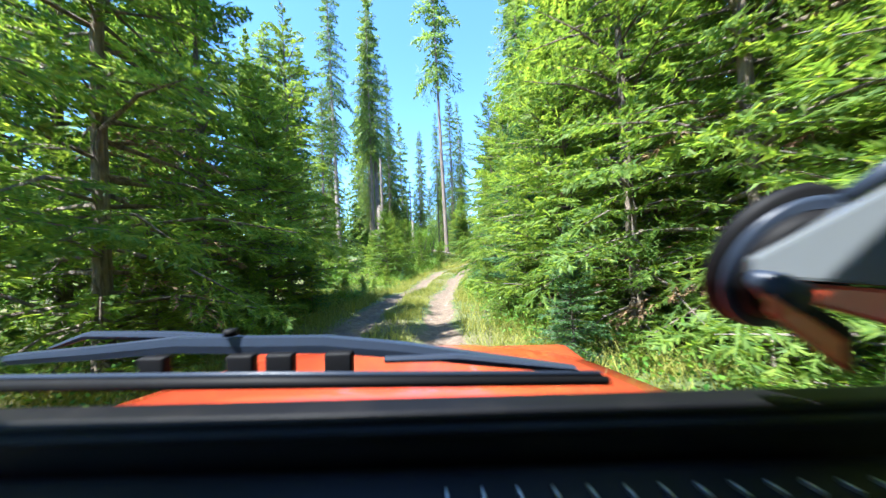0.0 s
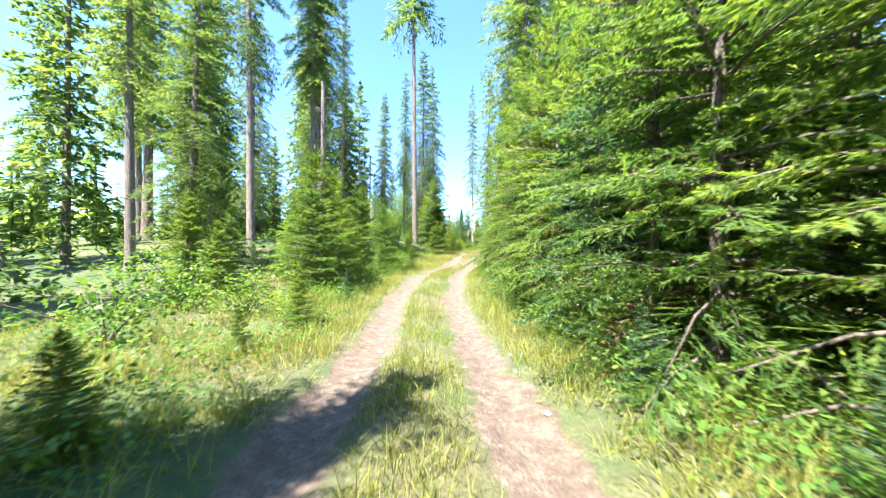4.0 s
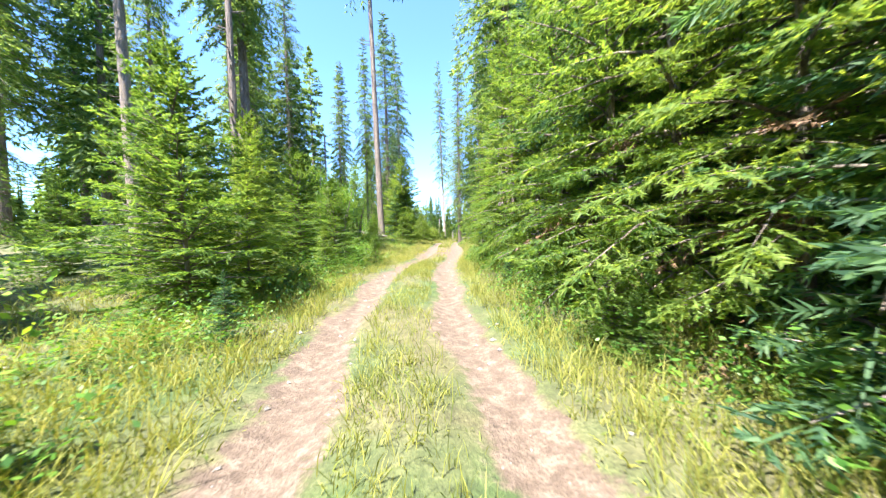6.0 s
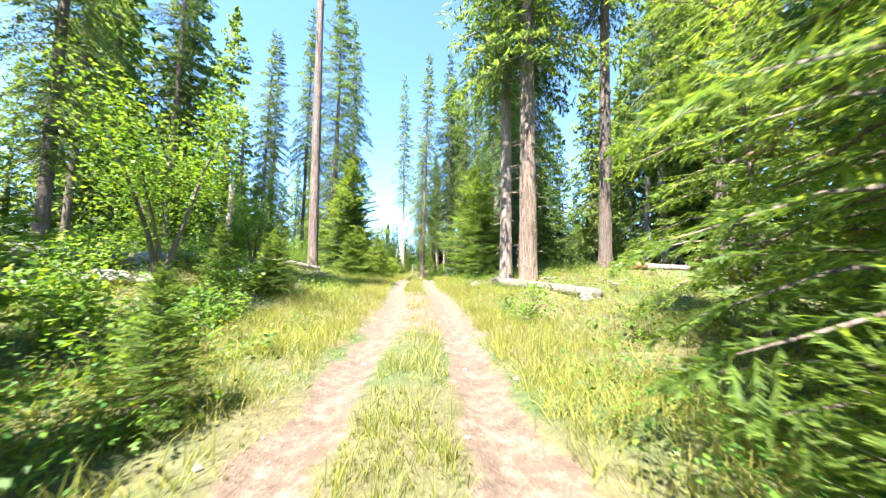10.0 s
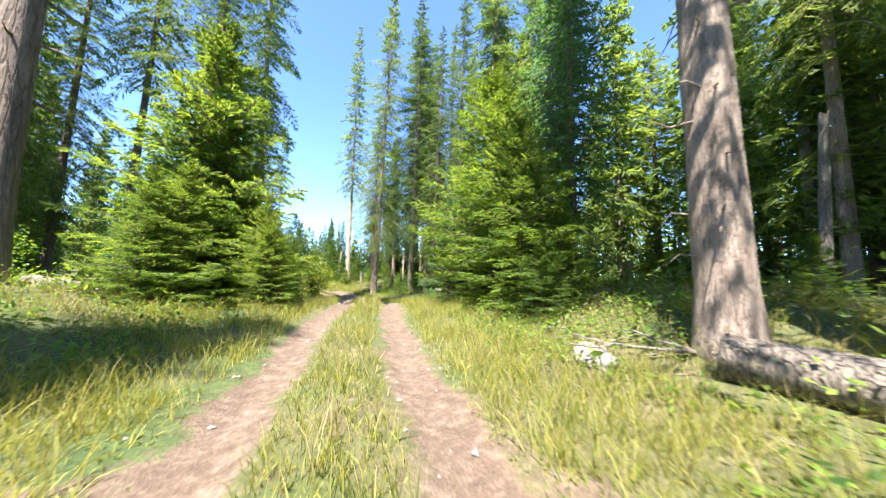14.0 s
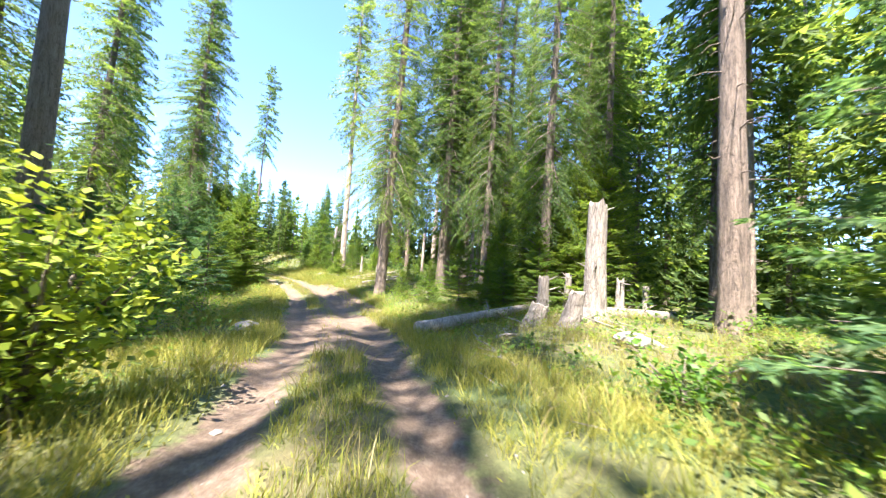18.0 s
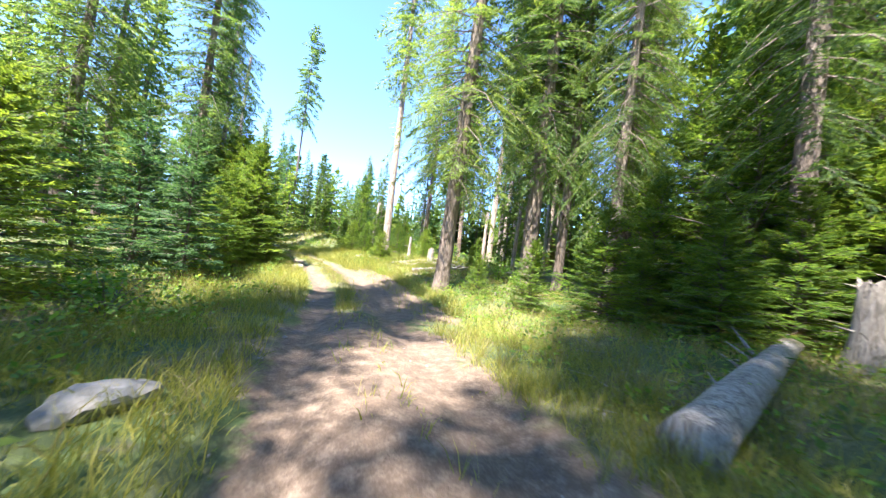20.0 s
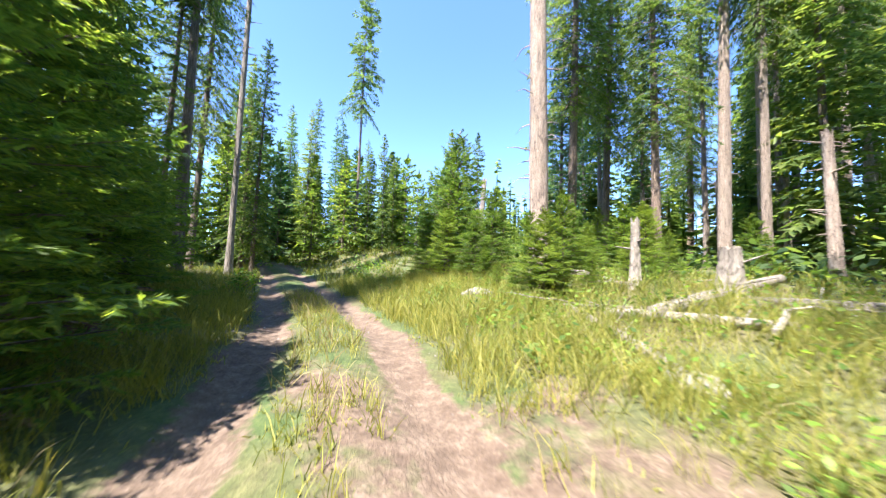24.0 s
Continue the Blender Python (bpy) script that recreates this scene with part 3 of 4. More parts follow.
    y = -7.0 + 24.0 * (i + rnd.random()) / 34
    side = -1 if (i % 3 == 0 or y > 15) else 1
    if side < 0 and y > 8 and rnd.random() < 0.5:
        continue
    young(float(track_x(y)) + side * rnd.uniform(2.05, 2.7), y, rnd.uniform(0.7, 1.9), rnd.random() < 0.3, 1.0, L_SMALL, "young firs beside the track")
for x, y, h in ((8.3, 28.7, 1.7), (9.1, 27.9, 1.3), (-5.4, 26.4, 1.6), (-7.8, 25.8, 2.0), (7.2, 72.4, 3.4), (8.9, 70.6, 2.4), (11.2, 71.4, 3.0), (13.2, 69.0, 2.2), (12.2, 67.6, 1.5)):
    young(x, y, h)
for x, y, h in ((9.6, 51.4, 3.2), (10.8, 49.6, 2.8), (12.4, 52.6, 5.0), (13.6, 48.6, 4.5), (8.9, 53.6, 2.4), (11.9, 49.0, 3.4)):
    young(x, y, h, False, 1.15)
# bright firs crowding the foot of the tall slim fir
for x, y, h in ((3.1, 69.5, 2.5), (4, 68.8, 2), (2.4, 71.1, 2.6), (5.1, 65.6, 2.1), (8.2, 66.8, 2), (8.6, 68.5, 2.4), (7.1, 68.7, 2.2), (4.4, 67.1, 0.9), (4.6, 65.9, 0.8), (5.6, 65.7, 1), (6.3, 65.9, 0.9), (7.3, 66.2, 1), (4.3, 68.2, 1.1)):
    young(x, y, h, False, 1.25)

# large trees beside the way
for m, x, y, h, dm in (
        (DENSE[1], -9.2, 10.2, 14, 0.3), (HIGH[1], -12.7, 11.5, 19, 0.36), (HIGH[1], -11.7, 17.4, 29, 0.46),
        (HIGH[2], -9.4, 20.3, 29, 0.38), (DENSE[1], -15.5, 23.4, 22, 0.34),
        (HIGH[0], -9.2, 21.2, 28, 0.56), (DENSE[1], -12.7, 28.5, 29, 0.45), (DENSE[0], -12.5, 35.5, 30, 0.46),
        (BARE[0], -14.1, 31.2, 26, 0.32),
        (DENSE[1], -9.2, 41.2, 22, 0.31), (BARE[1], 6.2, 27.7, 35, 0.66), (BARE[2], 6.29, 25.65, 36, 0.82)):
    tall(m, x, y, h, dm, lean=(rnd.gauss(0, 0.7), rnd.gauss(0, 0.7)))
for m, x, y, h, dm in (
        (HIGH[0], 10.0, 25.3, 33, 0.58), (BARE[1], 20.7, 26.1, 32, 0.55),
        (BARE[1], 18.9, 29.9, 31, 0.5), (DENSE[1], 24.1, 30.5, 32, 0.6), (BARE[1], 12.5, 36.8, 32, 0.5),
        (DENSE[1], -7.4, 53.6, 17, 0.34), (HIGH[1], -2.2, 48.0, 30, 0.5),
        (HIGH[0], -6.4, 43.4, 26, 0.37), (DENSE[0], 7.05, 57.4, 35, 0.66), (BARE[0], 11.8, 58.8, 32, 0.75),
        (BARE[0], 12.6, 57.4, 29, 0.45), (DENSE[0], 10.8, 57.0, 35, 0.6), (HIGH[0], 12.4, 42.68, 31, 0.6)):
    tall(m, x, y, h, dm, lean=(rnd.gauss(0, 0.7), rnd.gauss(0, 0.7)))
for m, x, y, h, dm in (
        (BARE[0], -8.4, 73.2, 22, 0.31), (BARE[2], 9.8, 74.9, 28, 0.5), (HIGH[1], 15.9, 72.8, 36, 0.55),
        (HIGH[1], 18.9, 73.8, 36, 0.4), (HIGH[0], 24.4, 74.7, 34, 0.45),
        (HIGH[0], -6.2, 70.0, 26, 0.37), (DENSE[1], -8.6, 61.6, 25, 0.5), (BARE[0], -9.4, 64.9, 22, 0.37),
        (DENSE[1], -7.0, 70.0, 15, 0.25)):
    tall(m, x, y, h, dm, lean=(rnd.gauss(0, 0.7), rnd.gauss(0, 0.7)))
tall(DENSE[1], -9.4, 44.6, 24, 0.37)
tall(DENSE[0], -3.7, 43.0, 29, 0.66)
tall(DENSE[1], -4.4, 62.6, 23, 0.48)
for x, y, h, dm in ((12.6, 49.4, 30, 0.45), (17.2, 45.4, 31, 0.5), (19.4, 60.4, 34, 0.6), (12.2, 54.0, 29, 0.42), (18.0, 52.6, 28, 0.42), (14.6, 56.0, 31, 0.46), (16.9, 50.0, 30, 0.45)):
    tall(DENSE[0], x, y, h, dm, lean=(rnd.gauss(0, 0.6), rnd.gauss(0, 0.6)))
for x, y, h, dm in ((14.47, 80.84, 27, 0.34), (16.85, 71.81, 28, 0.38), (23.0, 73.7, 29, 0.4), (15.8, 66.2, 30, 0.4), (18.8, 77.0, 27, 0.34), (21.9, 75.7, 28, 0.36)):
    tall(HIGH[1], x, y, h, dm, lean=(rnd.gauss(0, 0.6), rnd.gauss(0, 0.6)))
tall(SPARSE, -3.7, 33.2, 48, 0.62, "tall fir with a long bare dark trunk", (0.4, 0.5), 0.2, 29)
tall(TUFT, 5.4, 66.9, 37, 0.52, "tall slim fir, pale bare trunk and a tuft of crown", (0.5, 1.2), 0.26, 36)
tall(SPARSE, -5.6, 90.3, 28, 0.36, "solitary thin fir with short ragged boughs", (0, 0), 0.2, 29)
for x, y, h in ((-12.4, 83.3, 15), (9.6, 75.9, 14), (17.4, 80.8, 16), (14.3, 82.8, 16),
                (-7.0, 75.6, 13), (-8.3, 76.6, 12.5), (-9.0, 78.0, 12), (-5.2, 84.0, 11), (-3.6, 86.0, 10), (-7.0, 88.0, 12), (-8.6, 85.5, 13), (-9.8, 88.6, 15), (-12.2, 89.4, 14), (-13.4, 92.0, 16), (-13.2, 82.6, 14), (-14.6, 84.6, 16), (9.6, 33.5, 16), (10.8, 35.8, 17)):
    plant(rnd.choice(SLIM), x, y, h / 18.0, rnd.random() * 7, 1.0, (rnd.gauss(0, 0.6), rnd.gauss(0, 0.6)), "slender dark fir clothed in boughs almost to the ground", group="slender firs")


def forest(n, xr, yr, masters, hs, keep=lambda x, y: True, apart=2.2, label=L_BACK):
    done = []
    for i in range(n * 6):
        x, y = rnd.uniform(*xr), rnd.uniform(*yr)
        if len(done) >= n:
            break
        if abs(x - float(track_x(y))) < 6.5 or not keep(x, y) or any((x - a) ** 2 + (y - b) ** 2 < apart ** 2 for a, b in done):
            continue
        done.append((x, y))
        m, h0, r0 = rnd.choice(masters)
        h = rnd.uniform(*hs)
        plant(m, x, y, h / h0, rnd.random() * 7, rnd.uniform(0.8, 1.15), (rnd.gauss(0, 0.8), rnd.gauss(0, 0.8)), label, group="forest firs", sink=0.1)


MIX = [(FAR_DENSE, 24, 0.3), (FAR_BARE, 24, 0.3), (FAR_BARE, 24, 0.3), (BARE[2], 32, 0.36), (BARE[0], 32, 0.36), (FAR_SLIM, 18, 0.17)]
LEAFY = [(FAR_DENSE, 24, 0.3), (FAR_SLIM, 18, 0.17)]
plant(YOUNG_BLUE[0], 7.3, 38.9, 1.05, 2.2, 0.95, (0, 0), L_BLUE, group="young firs beside the track")
rnd.seed(5)
forest(22, (15, 42), (36, 72), MIX, (18, 33), apart=1.8)
forest(22, (13, 34), (40, 74), [(FAR_SLIM, 18, 0.17), (FAR_DENSE, 24, 0.3)], (5, 11), apart=1.6, label="smaller fir filling the forest behind the clearing")
forest(20, (11, 40), (72, 104), MIX, (16, 29), lambda x, y: x > 9 + (y - 70) * 0.12, apart=1.8)
forest(30, (-3.5, 10), (80, 104), [(FAR_SLIM, 18, 0.17)], (6, 10.5), lambda x, y: x > -4, apart=1.2, label="small dark fir in the cluster ahead")
forest(18, (-22, -8), (82, 104), [(FAR_SLIM, 18, 0.17), (FAR_DENSE, 24, 0.3)], (7, 13), apart=1.5, label="dark fir closing the bend of the track")
forest(15, (13.5, 42), (18, 38), MIX, (19, 33), apart=2.4)
forest(20, (9, 30), (-22, 18), LEAFY, (18, 29))
forest(9, (-30, -11.5), (-6, 6), LEAFY, (13, 19))
forest(16, (-44, -18), (-10, 16), LEAFY, (9, 16), apart=2.0)
forest(8, (-40, -17), (4, 32), MIX, (18, 30), apart=3.5)
forest(18, (-34, -12.5), (34, 52), LEAFY, (17, 28), apart=2.6)
forest(18, (-34, -12.5), (52, 84), LEAFY, (12, 22), apart=2.6)


# ---- fallen and standing dead wood, rocks ----
def fallen_log(x0, y0, x1, y1, r, label, mat=None, lift=0.0, bend=0.05, seed=0, category="log", sawn=False):
    """A fallen trunk between two places, half sunk, with cut or broken ends and branch stubs."""
    rng = np.random.default_rng(seed)
    mx, my = (x0 + x1) / 2, (y0 + y1) / 2
    root = new("fallen_log")
    root.location = (mx, my, gz(mx, my))
    n = 9
    pts, rad = [], []
    for i in range(n + 1):
        f = i / n
        x, y = x0 + (x1 - x0) * f, y0 + (y1 - y0) * f
        z = gz(x0, y0) * (1 - f) + gz(x1, y1) * f + r * 0.7 + lift + bend * math.sin(math.pi * f) * 0.4
        pts.append((x - mx, y - my, z - root.location.z))
        rad.append(r * (1.0 - 0.3 * f) * (1 + 0.02 * rng.normal()))
    v, f = tube(pts, rad, 14, True, 0.04, rng)
    mesh_object("trunk", v, f, mat or DEADWOOD, root, smooth=True)
    d = Vector(pts[-1]) - Vector(pts[0])
    if sawn:
        cv, cf = tube([Vector(pts[0]) - d.normalized() * 0.006, Vector(pts[0]) + d.normalized() * 0.02], [r * 0.93, r * 0.93], 20)
        mesh_object("cut_face", cv, cf, ROTWOOD, root, "fresh reddish sawn end")
    for k in range(4):
        q = rng.uniform(0.15, 0.9)
        i = int(q * n)
        a = Vector(pts[i])
        out = Vector((-d.y, d.x, 0)).normalized() * rng.choice([-1, 1]) + Vector((0, 0, rng.uniform(0.3, 1.2))) + d.normalized() * 0.5
        out.normalize()
        b = a + out * (rad[i] + rng.uniform(0.12, 0.5))
        sv, sf = tube([a + out * rad[i] * 0.7, (a + b) / 2, b], [r * 0.14, r * 0.1, 0.008], 5)
        mesh_object("branch_stub", sv, sf, mat or DEADWOOD, root)
    return tagged(root, label, category, "fallen logs")


def snag(x, y, h, diam, label, mat=None, lean=(0, 0), seed=0, branches=6, category="snag"):
    """A dead standing trunk, broken off at the top."""
    rng = np.random.default_rng(seed)
    root = new("broken_snag")
    root.location = (x, y, gz(x, y) - 0.1)
    root.rotation_euler = (radians(lean[0]), radians(lean[1]), rng.random() * 6)
    sides, rings = 14, 8
    v, f = [], []
    for i in range(rings + 1):
        q = i / rings
        for k in range(sides):
            t = 2 * math.pi * k / sides
            r = diam / 2 * (1 + 0.45 * math.exp(-q * h / 0.3)) * (1 - 0.22 * q) * (1 + rng.normal(0, 0.035))
            z = q * h + (rng.uniform(-0.5, 0.22) * min(0.5, h * 0.2) if i == rings else 0)
            v.append((r * math.cos(t), r * math.sin(t), z))
    for i in range(rings):
        for k in range(sides):
            j = (k + 1) % sides
            f.append((i * sides + k, i * sides + j, (i + 1) * sides + j, (i + 1) * sides + k))
    v.append((0, 0, h * 0.9))
    for k in range(sides):
        f.append((rings * sides + k, rings * sides + (k + 1) % sides, len(v) - 1))
    mesh_object("trunk", v, f, mat or DEADWOOD, root)
    for k in range(branches):
        z, t, L = rng.uniform(0.3, 0.95) * h, rng.random() * 6.3, rng.uniform(0.1, 0.5)
        r = diam / 2 * 0.8
        a = Vector((math.cos(t), math.sin(t), rng.uniform(-0.2, 0.5)))
        b0 = Vector((r * math.cos(t), r * math.sin(t), z))
        sv, sf = tube([b0, b0 + a * L * 0.6, b0 + a * L], [0.025, 0.016, 0.005], 5)
        mesh_object("branch_stub", sv, sf, mat or DEADWOOD, root)
    return tagged(root, label, category, "stumps" if category == "stump" else "dead snags")


def rock(x, y, size, label="grey weathered boulder half sunk in the grass", seed=0, flat=0.6):
    rng = random.Random(seed)
    bm = bmesh.new()
    bmesh.ops.create_icosphere(bm, subdivisions=3, radius=1.0)
    off = Vector((rng.random() * 50, rng.random() * 50, rng.random() * 50))
    for q in bm.verts:
        n = noise.noise(q.co * 0.9 + off) * 0.45 + noise.noise(q.co * 2.4 + off) * 0.16
        q.co *= 1 + n
        q.co.x *= 1.25
        q.co.z *= flat
    for q in bm.verts:
        q.co = q.co * size
    me = bpy.data.meshes.new("boulder")
    bm.to_mesh(me)
    bm.free()
    me.materials.append(ROCK)
    ob = new("boulder", me)
    ob.location = (x, y, gz(x, y) + size * flat * 0.35)
    ob.rotation_euler = (0, 0, rng.random() * 6)
    return tagged(ob, label, "rock", "boulders on the banks")


def leafy_bush(x, y, h, w, n, seed, label, leaf=0.09, stems=9, category="bush", mat=None, name="leafy_bush", bare=0.15):
    """A broadleaf shrub: arching stems and many single leaves in uneven clumps."""
    rng = np.random.default_rng(seed)
    root = new(name)
    root.location = (x, y, gz(x, y) - 0.03)
    tips = []
    for s in range(stems):
        t, out = rng.random() * 6.3, w * rng.uniform(0.25, 0.75)
        top = h * rng.uniform(0.6, 1.0)
        pts = []
        for q in (0, 0.3, 0.6, 0.85, 1.0):
            pts.append((math.cos(t) * out * q ** 1.4 + rng.normal(0, 0.03) * h * 0.3, math.sin(t) * out * q ** 1.4 + rng.normal(0, 0.03) * h * 0.3, top * (q ** 0.85)))
        v, f = tube(pts, [0.012 * h + 0.006, 0.009 * h + 0.004, 0.006 * h + 0.003, 0.006, 0.003], 5, False)
        mesh_object("stem", v, f, TWIG, root)
        tips += [np.array(pts[i]) * (1 - u) + np.array(pts[i + 1]) * u for i in range(4) for u in (0.2, 0.7) if (i + u) / 4 > bare]
    tips = np.array(tips)
    clump = tips[rng.integers(0, len(tips), max(12, n // 14))] + rng.normal(0, w * 0.13, (max(12, n // 14), 3))
    c = clump[rng.integers(0, len(clump), n)] + rng.normal(0, w * 0.055 + 0.03, (n, 3))
    c[:, 2] = np.maximum(c[:, 2], 0.03)
    along = unit(rng.normal(0, 1, (n, 3)) * np.array([1, 1, 0.55]) + np.array([0, 0, 0.25]))
    side = unit(np.cross(along, np.array([0, 0, 1.0]) + rng.normal(0, 0.5, (n, 3))))
    L = leaf * rng.uniform(0.6, 1.3, n)
    bl = Blades()
    bl.kites(c, along, side, L, L * rng.uniform(0.45, 0.65, n), 0.5)
    bl.object("foliage", mat or BROADLEAF, root)
    return tagged(root, label, category, "broadleaf saplings" if category == "tree" else "roadside shrubs")


def fallen_branch(x, y, length, turn, seed, label="bleached forked branch lying on the ground"):
    """A thin dead branch with forks, lying on the ground."""
    rng = np.random.default_rng(seed)
    root = new("fallen_branch")
    root.location = (x, y, gz(x, y))
    root.rotation_euler = (0, 0, turn)
    limbs = []

    def limb(p, a, L, r, depth):
        pts = [p]
        for k in range(4):
            a2 = a + rng.normal(0, 0.16)
            p = (p[0] + math.cos(a2) * L / 4, p[1] + math.sin(a2) * L / 4, max(0.02, p[2] + rng.normal(0.015, 0.035) * L))
            pts.append(p)
            if depth and rng.random() < 0.75:
                limb(p, a + rng.choice([-1, 1]) * rng.uniform(0.5, 1.0), L * rng.uniform(0.3, 0.55), r * 0.55, depth - 1)
        limbs.append(tube(pts, [r, r * 0.85, r * 0.7, r * 0.5, r * 0.2], 6))

    limb((-length / 2, 0, 0.06), 0.0, length, 0.02 + length * 0.012, 2)
    v, f = join_lists(limbs)
    mesh_object("wood", v, f, DEADWOOD, root)
    return tagged(root, label, "branch", "fallen branches")


snag(-0.4, 60.9, 0.5, 0.3, "low sawn stump with a reddish cut top", ROTWOOD, seed=63, branches=0, category="stump")
LOG_GREY = "bleached grey fallen log lying in the grass"
fallen_log(-5.9, 31.0, -3.1, 31.7, 0.16, "long grey fallen log lying below a fir", LOG_BARK, seed=1, lift=0.05)
fallen_log(5.6, 27.5, 6.45, 21.6, 0.25, "weathered fallen log lying in front of two trunks", LOG_BARK, seed=2)
fallen_log(6.3, 46.9, 11.6, 48.9, 0.22, "pale fallen log lying beside the track", seed=3)
fallen_log(11.66, 45.99, 14.38, 45.11, 0.22, LOG_GREY, seed=4)
fallen_log(5.5, 62.3, 5.4, 64.7, 0.09, LOG_GREY, seed=5)
fallen_log(6.6, 61.5, 9.8, 61.8, 0.13, LOG_GREY, seed=6)
fallen_log(5.7, 64.3, 7.4, 62.9, 0.09, LOG_GREY, seed=61)
fallen_log(7.9, 63.9, 10.4, 62.2, 0.1, LOG_GREY, seed=62)
fallen_log(-1.9, 64.2, -4.2, 64.9, 0.2, "sawn log with a reddish cut end under the firs", BARK, seed=7, sawn=True, lift=0.12)
fallen_log(10.6, 24.6, 14.0, 26.2, 0.22, "rotten reddish fallen log behind the firs", ROTWOOD, seed=8)
fallen_log(11.0, 25.8, 14.8, 24.4, 0.18, LOG_GREY, seed=9, lift=0.1)
fallen_log(6.2, 63.8, 9.8, 65.2, 0.14, LOG_GREY, seed=10)
fallen_log(9.6, 59.8, 12.5, 61.8, 0.1, LOG_GREY, seed=11)
fallen_log(10.4, 52.0, 13.4, 53.4, 0.15, LOG_GREY, seed=12)
S_PALE = "broken pale snag without bark"
snag(11.57, 45.8, 3.8, 0.68, "thick broken snag, bleached pale, flat top", seed=1, branches=5)
snag(11.39, 47.92, 1.5, 0.45, S_PALE, seed=2)
snag(12.6, 47.97, 1.7, 0.3, S_PALE, seed=3)
snag(14.03, 46.86, 1.5, 0.32, S_PALE, seed=51)
snag(14.42, 46.16, 1.2, 0.24, S_PALE, seed=52, branches=2)
snag(9.66, 46.25, 0.8, 0.6, "leaning slab of a broken stump", seed=4, lean=(6, 12), branches=0, category="stump")
snag(10.11, 45.32, 1.1, 0.5, "leaning slab of a broken stump", seed=5, lean=(-5, 10), branches=0, category="stump")
snag(4.75, 73.6, 4.2, 0.3, S_PALE, seed=6, lean=(0, -3))
snag(20.3, 31.2, 7.5, 0.4, S_PALE, seed=7)
snag(17.5, 30.2, 6.5, 0.34, S_PALE, seed=8, lean=(0, -3), branches=14)
snag(-10.6, 40.7, 13.0, 0.22, "thin bare dead pole of a tree", seed=9, branches=24)
snag(-11.8, 41.2, 9.0, 0.2, "thin bare dead pole of a tree", seed=10, branches=16, lean=(0, 4))
snag(-9.0, 35.2, 5.6, 0.42, "broken brown snag among the bushes", BARK_PALE, seed=11, branches=8)
snag(-7.9, 18.2, 5.6, 0.62, "thick broken dead trunk with loose bark", BARK_PALE, seed=12, branches=10)
snag(-6.6, 73.2, 15.0, 0.26, "tall silver dead fir with thin bare twigs", seed=14, branches=60)
snag(6.9, 65.3, 1.5, 0.2, S_PALE, seed=15, branches=3)
snag(8.2, 64.6, 1.0, 0.4, "low jagged pale stump", seed=16, branches=2, category="stump")
snag(-6.6, 15.2, 9.5, 0.24, "dark thin dead tree", BARK, seed=17, branches=40)
for i, (x, y, h) in enumerate(((13.45, 74.87, 4.2), (18.5, 75.77, 5.0), (18.83, 72.77, 4.6), (14.3, 82.8, 6), (15.5, 82.8, 6), (13.0, 62.5, 4.5), (14.8, 60.6, 6),
                              (16.6, 63.0, 5), (17.4, 54.0, 6), (16.2, 50.2, 5), (12.6, 66.4, 4), (18.2, 67.0, 6))):
    snag(x, y, h, 0.26, "slim pale bare trunk in the forest", BARK_PALE, seed=30 + i, branches=10, lean=(0, (i % 5) - 2))
for i, (x, y, s) in enumerate(((-3.6, 34.6, 0.42), (-2.9, 35.0, 0.3), (1.97, 47.95, 0.24), (3.9, 66.5, 0.34), (-5.2, 21.9, 0.3), (-4.4, 24.2, 0.34), (-5.9, 24.6, 0.4), (-3.0, 31.0, 0.18), (-2.6, 30.2, 0.2),
                              (-3.3, 30.0, 0.16), (4.9, 28.6, 0.25), (6.4, 21.9, 0.28), (1.1, 60.4, 0.2), (5.5, 62.2, 0.22), (9.64, 43.03, 0.3), (-6.9, 23.0, 0.45), (-8.2, 22.0, 0.35), (-9.74, 24.47, 0.5), (-7.65, 22.93, 0.42), (-5.75, 21.34, 0.36), (-6.66, 24.23, 0.4))):
    rock(x, y, s, seed=i)
B_LAB = "leafy roadside shrub with small bright green leaves"
for i, (x, y, h, w, n) in enumerate((
        (0.15, 46.53, 1.6, 1.6, 2800), (-0.1, 41.0, 2.6, 1.8, 4600), (-6.0, 33.8, 1.8, 1.8, 1800),
        (-7.2, 34.6, 1.9, 1.8, 1600), (-5.0, 34.6, 1.5, 1.5, 1400), (-4.2, 18.6, 0.7, 1.2, 1000), (-4.9, 19.4, 0.8, 1.2, 1100),
        (-3.4, 20.6, 0.8, 1.1, 800), (-6.2, 20.9, 0.9, 1.4, 1100), (-5.4, 23.6, 0.9, 1.4, 1000), (-3.0, 17.8, 0.7, 1.0, 700),
        (-4.6, 6.2, 1.0, 1.4, 900), (-5.8, 17.2, 0.9, 1.5, 1300), (-7.2, 18.6, 1.1, 1.6, 1500), (-6.6, 22.4, 1.0, 1.6, 1400), (-8.4, 20.4, 1.2, 1.7, 1500),
        (-3.6, 19.4, 0.75, 1.2, 1000), (-3.9, 22.3, 0.7, 1.2, 900)), 300):
    leafy_bush(x, y, h, w, n, 100 + i, B_LAB)
for i, (x, y, h, w, n) in enumerate((
        (0.5, 70.4, 0.8, 1.3, 800), (-0.4, 71.7, 0.7, 1.3, 700), (1.3, 69.5, 0.6, 1, 600), (-5.8, 34, 1.9, 2, 1600), (-4.9, 32.2, 1.4, 1.6, 1200), (-4.8, 33.4, 1.2, 1.4, 1000), 
